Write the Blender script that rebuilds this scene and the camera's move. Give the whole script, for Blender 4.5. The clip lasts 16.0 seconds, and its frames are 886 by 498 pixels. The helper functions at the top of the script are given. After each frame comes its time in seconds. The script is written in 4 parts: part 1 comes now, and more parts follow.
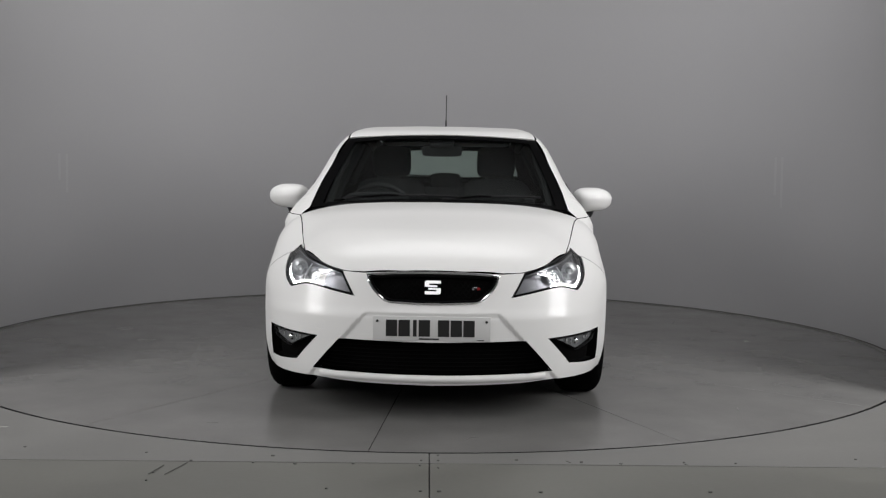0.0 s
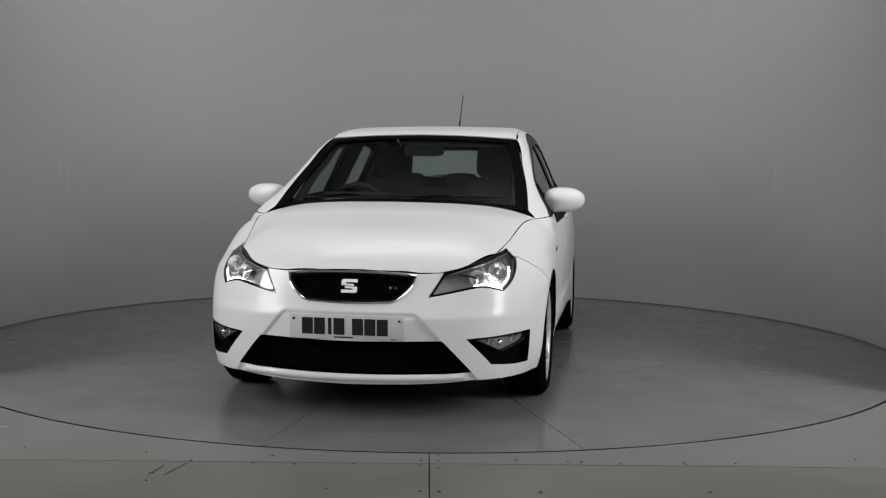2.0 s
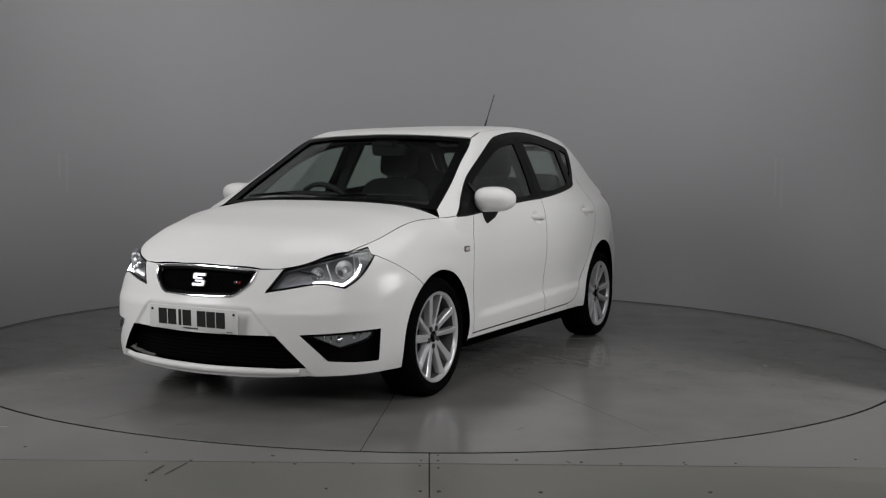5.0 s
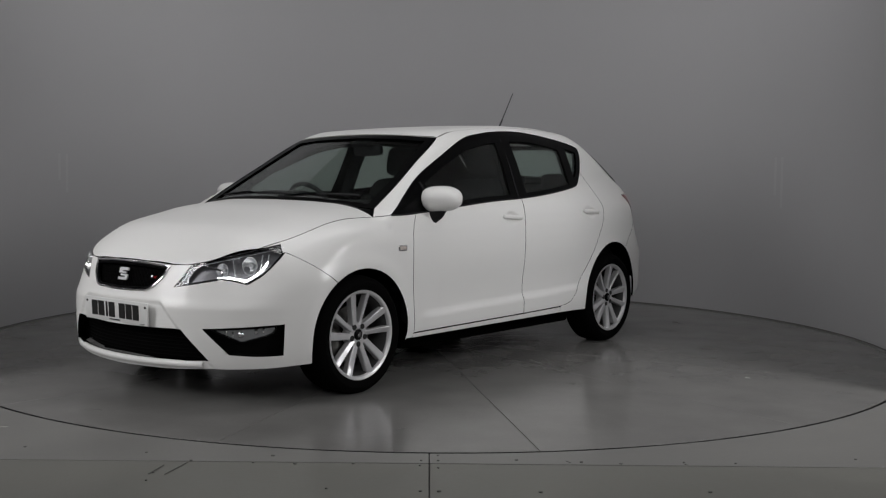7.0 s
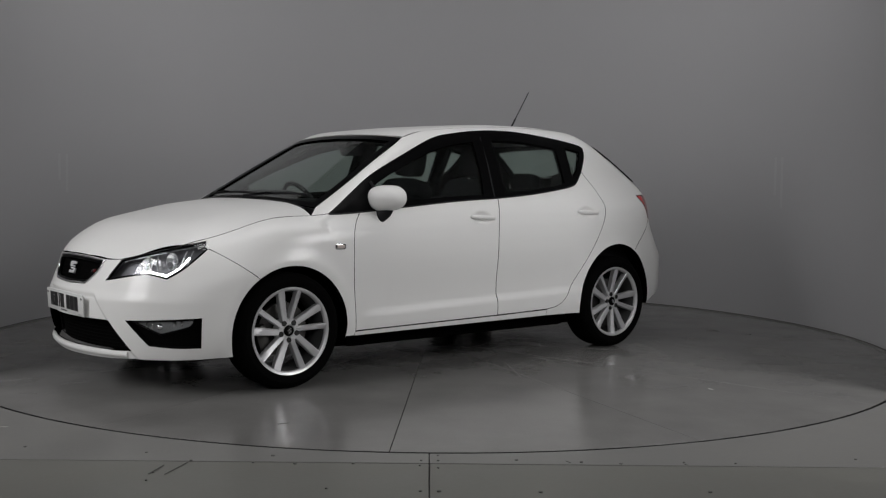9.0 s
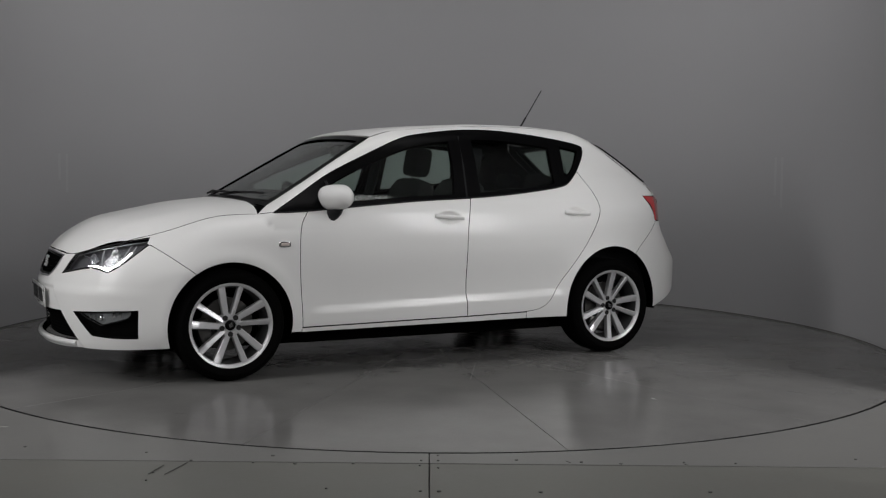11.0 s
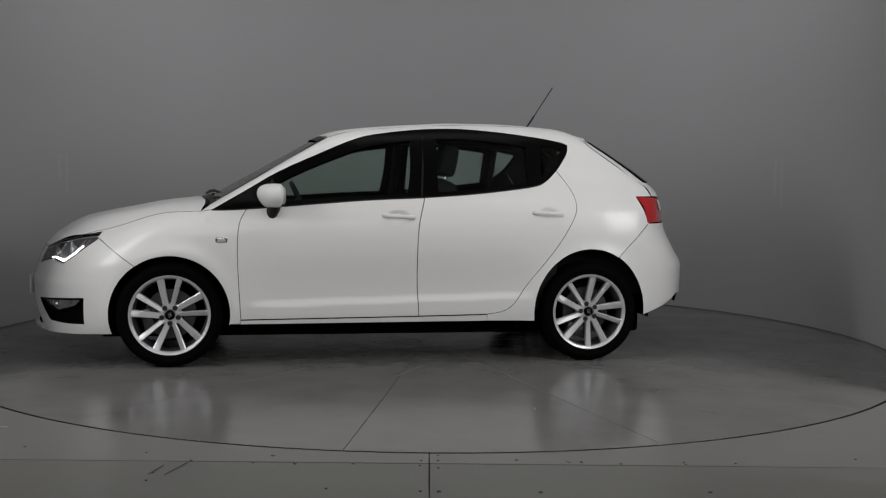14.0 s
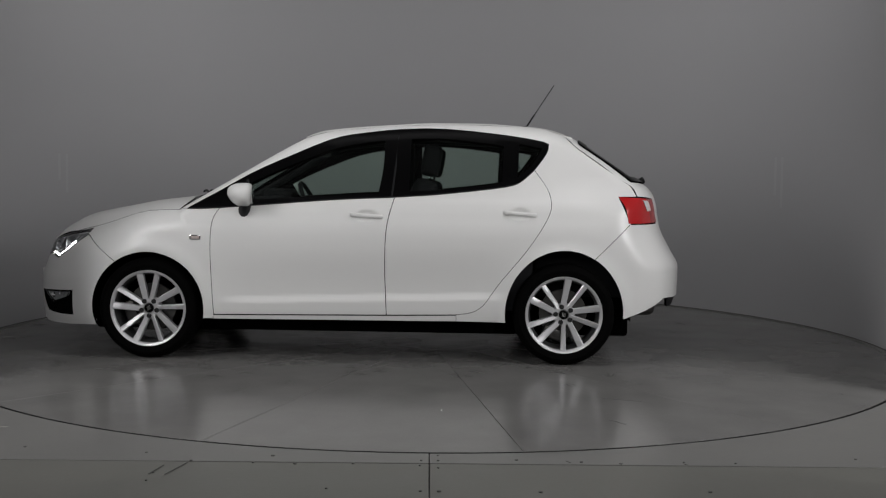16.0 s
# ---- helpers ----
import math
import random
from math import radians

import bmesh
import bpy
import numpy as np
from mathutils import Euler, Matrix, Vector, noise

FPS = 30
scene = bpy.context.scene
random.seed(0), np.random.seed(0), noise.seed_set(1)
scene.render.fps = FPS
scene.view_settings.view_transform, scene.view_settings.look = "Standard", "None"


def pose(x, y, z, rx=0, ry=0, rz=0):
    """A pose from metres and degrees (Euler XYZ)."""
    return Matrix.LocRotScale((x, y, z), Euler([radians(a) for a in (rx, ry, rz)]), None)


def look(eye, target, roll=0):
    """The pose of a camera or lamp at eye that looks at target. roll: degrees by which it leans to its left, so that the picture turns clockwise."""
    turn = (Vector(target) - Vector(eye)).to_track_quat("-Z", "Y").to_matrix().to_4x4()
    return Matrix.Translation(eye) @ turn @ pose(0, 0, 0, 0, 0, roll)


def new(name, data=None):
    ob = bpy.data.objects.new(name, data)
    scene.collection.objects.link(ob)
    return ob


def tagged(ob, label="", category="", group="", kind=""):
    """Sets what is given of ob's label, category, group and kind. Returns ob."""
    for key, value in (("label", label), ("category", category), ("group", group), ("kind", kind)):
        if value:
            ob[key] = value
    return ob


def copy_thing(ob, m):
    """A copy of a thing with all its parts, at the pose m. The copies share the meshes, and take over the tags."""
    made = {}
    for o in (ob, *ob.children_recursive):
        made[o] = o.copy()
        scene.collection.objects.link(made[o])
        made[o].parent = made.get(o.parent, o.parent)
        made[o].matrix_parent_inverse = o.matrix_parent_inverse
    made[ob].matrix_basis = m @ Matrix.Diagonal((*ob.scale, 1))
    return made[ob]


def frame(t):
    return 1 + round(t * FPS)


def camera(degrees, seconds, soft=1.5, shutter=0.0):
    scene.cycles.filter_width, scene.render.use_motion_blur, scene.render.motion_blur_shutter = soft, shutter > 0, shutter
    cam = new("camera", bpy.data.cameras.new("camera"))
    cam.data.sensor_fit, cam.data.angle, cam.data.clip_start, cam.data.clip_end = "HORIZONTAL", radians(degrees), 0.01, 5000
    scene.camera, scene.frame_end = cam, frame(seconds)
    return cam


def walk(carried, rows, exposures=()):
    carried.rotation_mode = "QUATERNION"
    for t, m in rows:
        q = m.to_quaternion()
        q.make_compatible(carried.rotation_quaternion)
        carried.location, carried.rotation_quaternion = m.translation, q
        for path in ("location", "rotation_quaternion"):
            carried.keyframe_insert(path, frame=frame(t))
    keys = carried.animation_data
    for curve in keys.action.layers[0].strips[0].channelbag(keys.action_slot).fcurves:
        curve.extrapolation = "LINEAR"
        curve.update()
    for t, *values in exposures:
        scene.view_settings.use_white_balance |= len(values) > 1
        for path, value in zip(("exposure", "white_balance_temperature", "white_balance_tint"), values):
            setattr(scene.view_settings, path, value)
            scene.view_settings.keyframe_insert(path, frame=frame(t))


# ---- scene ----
from mathutils.geometry import delaunay_2d_cdt

# ---- camera: stands still before the booth ----
LENS = 45.52
EYE = (0.0, -7.119, 1.081)
AIM = (EYE[0] + math.sin(radians(0.759)) * math.cos(radians(3.707)) * 5, EYE[1] + math.cos(radians(0.759)) * math.cos(radians(3.707)) * 5, EYE[2] - math.sin(radians(3.707)) * 5)
cam = camera(LENS, 16.0, soft=1.25)
walk(cam, [(0, look(EYE, AIM, 0.757)), (16, look(EYE, AIM, 0.757))],
     exposures=[(0, 0.47), (1.5, 0.39), (3.5, 0.21), (7, -0.08), (9, -0.14), (12.5, -0.20), (16, -0.20)])

# ---- light: softboxes over and before the turntable ----
world = bpy.data.worlds.new("studio_world")
world.use_nodes = True
world.node_tree.nodes["Background"].inputs["Color"].default_value = (0.5, 0.5, 0.52, 1)
world.node_tree.nodes["Background"].inputs["Strength"].default_value = 0.02
scene.world = world


def area_lamp(name, eye, target, wide, high, watts, colour=(1.0, 0.99, 0.998)):
    data = bpy.data.lights.new(name, "AREA")
    data.shape, data.size, data.size_y, data.energy, data.color = "RECTANGLE", wide, high, watts, colour
    ob = new(name, data)
    ob.matrix_world = look(eye, target)
    return ob


# eye, target, width, height and power of each lamp; every one sits in a softbox below
LAMPS = [
    ("overhead_softbox_light", (0, -1.35, 3.66), (0, -1.35, 0), 3.2, 1.0, 27),
    ("wall_wash_light", (0, -0.25, 3.62), (0, 3.0, 3.2), 4.6, 0.3, 40),
    ("front_softbox_light", (0, -7.8, 2.95), (0, 0, 1.0), 6.0, 1.4, 84),
    ("side_softbox_light", (-3.5, -3.2, 2.35), (0, 0.4, 1.0), 1.0, 2.1, 66),
    ("side_softbox_light", (3.5, -3.2, 2.35), (0, 0.4, 1.0), 1.0, 2.1, 80),
    ("side_strip_light", (-2.80, -1.72, 2.0), (-1.9, 2.2, 1.5), 0.2, 2.4, 11),
    ("side_strip_light", (2.80, -1.72, 2.0), (1.9, 2.2, 1.5), 0.2, 2.4, 17),
]
for lamp_row in LAMPS:
    area_lamp(*lamp_row)


# ---- materials ----
def material(name, colour, rough=0.5, metal=0.0, grain=0.0, size=40.0, wear=0.0, bump=0.0, coat=0.0, spec=0.5, blot=3.0):
    """A procedural surface: fine grain and broad wear in the colour, uneven gloss, fine relief."""
    m = bpy.data.materials.new(name)
    m.use_nodes = True
    nt = m.node_tree
    b = nt.nodes["Principled BSDF"]
    b.inputs["Base Color"].default_value = (*colour, 1)
    b.inputs["Roughness"].default_value = rough
    b.inputs["Metallic"].default_value = metal
    b.inputs["Coat Weight"].default_value = coat
    b.inputs["Coat Roughness"].default_value = 0.16
    b.inputs["Specular IOR Level"].default_value = spec
    if grain or wear or bump:
        co = nt.nodes.new("ShaderNodeTexCoord")
        fine, broad = nt.nodes.new("ShaderNodeTexNoise"), nt.nodes.new("ShaderNodeTexNoise")
        fine.inputs["Scale"].default_value, broad.inputs["Scale"].default_value = size, blot
        fine.inputs["Detail"].default_value, broad.inputs["Detail"].default_value = 6, 5
        for n in (fine, broad):
            nt.links.new(co.outputs["Object"], n.inputs["Vector"])
        mix = nt.nodes.new("ShaderNodeMath")
        mix.operation = "MULTIPLY_ADD"
        mix.inputs[1].default_value = grain
        add = nt.nodes.new("ShaderNodeMath")
        add.operation = "MULTIPLY_ADD"
        add.inputs[1].default_value = wear
        add.inputs[2].default_value = 1 - grain / 2 - wear / 2
        nt.links.new(broad.outputs["Fac"], add.inputs[0])
        nt.links.new(fine.outputs["Fac"], mix.inputs[0])
        nt.links.new(add.outputs[0], mix.inputs[2])
        sc = nt.nodes.new("ShaderNodeVectorMath")
        sc.operation = "SCALE"
        sc.inputs[0].default_value = colour
        nt.links.new(mix.outputs[0], sc.inputs["Scale"])
        nt.links.new(sc.outputs[0], b.inputs["Base Color"])
        r = nt.nodes.new("ShaderNodeMath")
        r.operation = "MULTIPLY_ADD"
        r.inputs[1].default_value = wear * 0.6
        r.inputs[2].default_value = rough - wear * 0.3
        nt.links.new(broad.outputs["Fac"], r.inputs[0])
        nt.links.new(r.outputs[0], b.inputs["Roughness"])
        if bump:
            bp = nt.nodes.new("ShaderNodeBump")
            bp.inputs["Strength"].default_value, bp.inputs["Distance"].default_value = 0.4, bump
            nt.links.new(fine.outputs["Fac"], bp.inputs["Height"])
            nt.links.new(bp.outputs[0], b.inputs["Normal"])
    return m


def glowing(name, colour, strength):
    m = material(name, colour, 0.3)
    b = m.node_tree.nodes["Principled BSDF"]
    b.inputs["Emission Color"].default_value, b.inputs["Emission Strength"].default_value = (*colour, 1), strength
    return m


def glass(name, tint, gloss=0.03):
    """A thin pane: tinted see-through with a mirror gloss at grazing angles."""
    m = bpy.data.materials.new(name)
    m.use_nodes = True
    nt = m.node_tree
    nt.nodes.remove(nt.nodes["Principled BSDF"])
    clear, shine = nt.nodes.new("ShaderNodeBsdfTransparent"), nt.nodes.new("ShaderNodeBsdfGlossy")
    clear.inputs["Color"].default_value, shine.inputs["Roughness"].default_value = (*tint, 1), gloss
    face, mix = nt.nodes.new("ShaderNodeLayerWeight"), nt.nodes.new("ShaderNodeMixShader")
    power, scale = nt.nodes.new("ShaderNodeMath"), nt.nodes.new("ShaderNodeMath")
    face.inputs["Blend"].default_value = 0.5
    power.operation, power.inputs[1].default_value = "POWER", 5.0
    scale.operation, scale.inputs[1].default_value, scale.inputs[2].default_value = "MULTIPLY_ADD", 0.85, 0.03
    nt.links.new(face.outputs["Facing"], power.inputs[0])
    nt.links.new(power.outputs[0], scale.inputs[0])
    nt.links.new(scale.outputs[0], mix.inputs[0])
    nt.links.new(clear.outputs[0], mix.inputs[1])
    nt.links.new(shine.outputs[0], mix.inputs[2])
    nt.links.new(mix.outputs[0], nt.nodes["Material Output"].inputs["Surface"])
    return m


WALL = material("matt_grey_wall_paint", (0.37, 0.368, 0.373), 0.7, spec=0.25, grain=0.03, size=60, wear=0.05, bump=0.0006, blot=0.8)
FLOOR = material("grey_floor_paint", (0.165, 0.162, 0.157), 0.2, spec=0.28, grain=0.10, size=55, wear=0.46, bump=0.0004, blot=2.4)
OUTER = material("worn_grey_floor_paint", (0.18, 0.178, 0.170), 0.34, spec=0.35, grain=0.1, size=45, wear=0.42, bump=0.0006, blot=2.2)
APRON = material("dirty_grey_floor_paint", (0.155, 0.154, 0.140), 0.4, spec=0.3, grain=0.12, size=45, wear=0.5, bump=0.0006, blot=2.2)
GROOVE = material("dark_gap", (0.004, 0.004, 0.004), 0.8)
SCUFF = material("dark_scuff", (0.095, 0.094, 0.09), 0.6, grain=0.3, size=90)
PALE = material("pale_chip", (0.55, 0.55, 0.52), 0.6, grain=0.2, size=90)
SMEAR = material("faint_wall_smear", (0.386, 0.386, 0.390), 0.7, grain=0.05, size=30, wear=0.05)
CEIL = material("grey_ceiling_paint", (0.12, 0.12, 0.12), 0.8, grain=0.05, size=20, wear=0.08)
PAINT = material("white_car_paint", (0.73, 0.728, 0.715), 0.45, spec=0.35, coat=0.45, grain=0.008, size=300, wear=0.015, blot=1.5)
# near-black colour holds the shade of panel gaps, wheel houses and the underside
INSIDE = material("shade_black_inside", (0.0015, 0.0015, 0.0015), 0.95, spec=0.0, grain=0.1, size=80)
BLACK = material("gloss_black_trim", (0.002, 0.002, 0.0022), 0.3, spec=0.05)
PLASTIC = material("black_grained_plastic", (0.008, 0.008, 0.009), 0.55, spec=0.25, grain=0.2, size=220, bump=0.0004)
MESHBLACK = material("black_grille_plastic", (0.003, 0.003, 0.003), 0.9, spec=0.03, grain=0.1, size=200)
RUBBER = material("tyre_rubber", (0.0025, 0.0025, 0.0025), 0.95, spec=0.03, grain=0.2, size=120, wear=0.2, bump=0.0006)
ALLOY = material("silver_alloy", (0.66, 0.66, 0.67), 0.36, metal=0.65, grain=0.03, size=300, wear=0.05)
ALLOYDARK = material("dusty_rim_barrel", (0.06, 0.06, 0.06), 0.55, metal=0.4, grain=0.2, size=60, wear=0.3)
STEEL = material("brake_disc_steel", (0.10, 0.097, 0.093), 0.4, metal=0.9, grain=0.15, size=80, wear=0.2)
CHROME = material("chrome", (0.82, 0.82, 0.83), 0.12, metal=1.0, grain=0.01, size=50)
SATIN = material("satin_chrome", (0.85, 0.85, 0.86), 0.4, metal=0.6, grain=0.01, size=50)
PLATE = material("white_plate_acrylic", (0.62, 0.62, 0.61), 0.3, grain=0.02, size=60, wear=0.03)
INK = material("black_print_and_hole_shade", (0.012, 0.012, 0.012), 0.4)
FABRIC = material("dark_seat_fabric", (0.014, 0.014, 0.015), 0.95, spec=0.1, grain=0.35, size=260, wear=0.2, bump=0.0008)
DASH = material("dark_dashboard_plastic", (0.012, 0.012, 0.013), 0.8, spec=0.15, grain=0.2, size=240, bump=0.0005)
HEADLINER = material("grey_headliner_cloth", (0.30, 0.30, 0.29), 0.95, grain=0.1, size=200)
REFLECTOR = material("lamp_reflector", (0.42, 0.43, 0.44), 0.38, metal=0.9, grain=0.05, size=40)
BEZEL = material("grey_lamp_bezel", (0.20, 0.20, 0.212), 0.28, metal=0.6, grain=0.1, size=100)
REDLENS = material("red_lamp_lens", (0.45, 0.012, 0.014), 0.12, coat=1.0, grain=0.1, size=80)
AMBER = material("clear_amber_lens", (0.50, 0.43, 0.40), 0.15, coat=1.0)
RED = material("red_badge_enamel", (0.45, 0.02, 0.02), 0.25)
WINDOW = glass("green_tinted_window_glass", (0.84, 0.89, 0.865))
SCREEN = glass("green_tinted_screen_glass", (0.84, 0.885, 0.865))
LENSGLASS = glass("clear_lamp_lens", (0.975, 0.98, 0.985))
GLOW = glowing("led_light_strip", (1.0, 0.99, 0.98), 10.0)


# ---- mesh helpers ----
def part(name, bm, mat, parent=None, label="", smooth=True):
    me = bpy.data.meshes.new(name)
    bm.to_mesh(me)
    bm.free()
    for m in mat if isinstance(mat, (list, tuple)) else [mat]:
        me.materials.append(m)
    if smooth:
        me.shade_smooth()
        me.set_sharp_from_angle(angle=radians(38))
    ob = new(name, me)
    ob.parent = parent
    return tagged(ob, label)


def box(sx, sy, sz, m=Matrix(), bevel=0.0, segs=2):
    bm = bmesh.new()
    bmesh.ops.create_cube(bm, size=1, matrix=Matrix.Diagonal((sx, sy, sz, 1)))
    if bevel:
        bmesh.ops.bevel(bm, geom=bm.edges[:], offset=bevel, segments=segs, profile=0.5, affect="EDGES")
    bm.transform(m)
    return bm


def rod(r, length, m=Matrix(), n=20, r2=None, bevel=0.0):
    bm = bmesh.new()
    bmesh.ops.create_cone(bm, cap_ends=True, segments=n, radius1=r, radius2=r if r2 is None else r2, depth=length)
    if bevel:
        bmesh.ops.bevel(bm, geom=[e for e in bm.edges if abs(e.verts[0].co.z - e.verts[1].co.z) < 1e-6], offset=bevel, segments=2, profile=0.5, affect="EDGES")
    bm.transform(m)
    return bm


def merge(*many):
    out = many[0]
    for b in many[1:]:
        me = bpy.data.meshes.new("joined")
        b.to_mesh(me)
        b.free()
        out.from_mesh(me)
        bpy.data.meshes.remove(me)
    return out


def prism(points, z0, z1, bevel=0.0):
    """An upright block over a plan outline (counter-clockwise)."""
    bm = bmesh.new()
    f = bm.faces.new([bm.verts.new((x, y, z0)) for x, y in points])
    up = bmesh.ops.extrude_face_region(bm, geom=[f])["geom"]
    bmesh.ops.translate(bm, verts=[v for v in up if isinstance(v, bmesh.types.BMVert)], vec=(0, 0, z1 - z0))
    bmesh.ops.recalc_face_normals(bm, faces=bm.faces[:])
    if bevel:
        bmesh.ops.bevel(bm, geom=[e for e in bm.edges if abs(e.verts[0].co.z - e.verts[1].co.z) < 1e-6], offset=bevel, segments=1, affect="EDGES")
    return bm


def lathe(profile, n=64, sweep=360.0, start=0.0):
    """Turns a profile of (radius, height) round z."""
    bm = bmesh.new()
    full = abs(sweep - 360) < 1e-6
    rings = []
    for i in range(n if full else n + 1):
        a = radians(start + sweep * i / n)
        rings.append([bm.verts.new((r * math.cos(a), r * math.sin(a), z)) for r, z in profile])
    for i in range(n):
        a, b = rings[i], rings[(i + 1) % len(rings)]
        for j in range(len(profile) - 1):
            bm.faces.new((a[j], b[j], b[j + 1], a[j + 1]))
    bmesh.ops.remove_doubles(bm, verts=bm.verts[:], dist=1e-6)
    bmesh.ops.recalc_face_normals(bm, faces=bm.faces[:])
    return bm


def rounded(sx, sy, sz, m, bulge=0.15, cuts=6):
    """A padded block."""
    bm = bmesh.new()
    bmesh.ops.create_cube(bm, size=2)
    bmesh.ops.subdivide_edges(bm, edges=bm.edges[:], cuts=cuts, use_grid_fill=True)
    for v in bm.verts:
        p = v.co
        s = (abs(p.x) ** 5 + abs(p.y) ** 5 + abs(p.z) ** 5) ** 0.2
        v.co = p / s
    bm.transform(m @ Matrix.Diagonal((sx / 2, sy / 2, sz / 2, 1)))
    return bm


# ---- the booth ----
RING = 2.972
WALL_R = 3.03


def booth():
    # round wall, open towards the camera
    t, top = 0.12, 3.8
    w = part("wall_round", lathe([(WALL_R, 0.0), (WALL_R, top), (WALL_R + t, top), (WALL_R + t, 0.0), (WALL_R, 0.0)], 160, 250, -35), WALL)
    tagged(w, "smooth matt grey curved studio wall round the turntable", "wall", kind="structure")
    s = part("trim", lathe([(WALL_R - 0.004, 0.0), (WALL_R - 0.004, 0.008), (WALL_R - 0.001, 0.008), (WALL_R - 0.001, 0.0)], 160, 250, -35), SCUFF)
    tagged(s, "thin dark joint along the foot of the curved wall", "trim", kind="structure")
    for angle, z, high in ((158.0, 1.1, 0.3), (159.6, 1.15, 0.2), (24.6, 1.15, 0.3), (23.2, 1.1, 0.4)):
        k = part("smear", lathe([(WALL_R - 0.0015, z - high / 2), (WALL_R - 0.0015, z + high / 2)], 3, 0.5, angle), SMEAR, w)
    # the room before the booth
    for name, x, y, sx, sy in (("wall_west", -5.06, -4.2, 0.12, 11.2), ("wall_east", 5.06, -4.2, 0.12, 11.2), ("wall_south", 0, -9.86, 10.24, 0.12), ("wall_north", 0, 4.0, 10.0, 0.12)):
        ob = part(name, box(sx, sy, 3.9, pose(x, y, 1.9)), CEIL, smooth=False)
        tagged(ob, "plain grey painted studio room wall", "wall", kind="structure")
    c = part("ceiling", box(10.24, 14.0, 0.1, pose(0, -2.9, 3.87)), CEIL, smooth=False)
    tagged(c, "plain grey studio ceiling", "ceiling", kind="structure")


def floor():
    base = part("ground", box(10.3, 14.2, 0.1, pose(0, -2.9, -0.20)), GROOVE, smooth=False)
    tagged(base, "dark bed under the floor plates", "floor", kind="structure")
    f = new("floor")
    tagged(f, "worn grey painted floor plates with screws and scuffs", "floor", kind="structure")
    # plates that close round the turntable; the front ones end on a straight joint
    edge = RING + 0.018
    front = -3.134

    def ring_plate(a0, a1, corners):
        n = 60
        pts = [(edge * math.cos(radians(a0 + (a1 - a0) * i / n)), edge * math.sin(radians(a0 + (a1 - a0) * i / n))) for i in range(n + 1)]
        part("plate", prism(corners + pts[::-1], -0.15, 0.0, 0.0015), OUTER, f, smooth=False)
    ring_plate(-89.765, -0.03, [(0.013, front), (5.0, front), (5.0, -0.002)])
    ring_plate(0.03, 89.97, [(5.0, 0.002), (5.0, 3.94), (0.002, 3.94)])
    ring_plate(90.03, 179.97, [(-0.002, 3.94), (-5.0, 3.94), (-5.0, 0.002)])
    ring_plate(180.03, 270.165, [(-5.0, -0.002), (-5.0, front), (0.009, front)])
    # long plates before the joint, a hair lower than those behind
    for x0, x1 in ((-5.0, 0.009), (0.013, 5.0)):
        part("plate", prism([(x0, -9.8), (x1, -9.8), (x1, front - 0.003), (x0, front - 0.003)], -0.15, -0.002, 0.002), APRON, f, smooth=False)
    # screws and scuffs
    rnd = random.Random(4)
    spots = [(0.045, -3.02), (-0.02, -3.1), (0.045, -3.1), (-0.025, -3.17), (0.045, -3.2), (-0.02, -3.5), (0.045, -3.5), (-0.5, -3.16), (-0.28, -3.15), (-0.66, -3.15), (-0.9, -3.13), (-1.1, -3.02),
             (-1.0, -3.3), (-1.0, -3.4), (-0.35, -3.48), (-0.6, -3.05), (0.35, -3.08), (0.6, -3.1), (0.75, -3.12), (1.0, -3.09), (1.2, -3.1), (1.7, -3.02), (2.1, -2.98), (1.0, -3.48), (0.4, -3.5), (1.7, -3.4), (-1.6, -2.95), (-1.62, -3.28)]
    for x, y in spots:
        r = rnd.uniform(0.004, 0.008)
        part("screw", rod(r, 0.004, pose(x, y, 0.0006), 8), SCUFF, f, smooth=False)
    for x, y, l, a, m in ((-1.83, -2.62, 0.06, 5, PALE), (-0.93, -3.24, 0.17, 75, SCUFF), (-1.0, -3.26, 0.12, 78, SCUFF), (2.55, -2.5, 0.22, -28, SCUFF), (0.55, -3.1, 0.03, -60, SCUFF), (1.0, -3.12, 0.02, -50, SCUFF)):
        part("scratch", box(l, 0.004, 0.002, pose(x, y, 0.0006, 0, 0, a)), m, f, smooth=False)


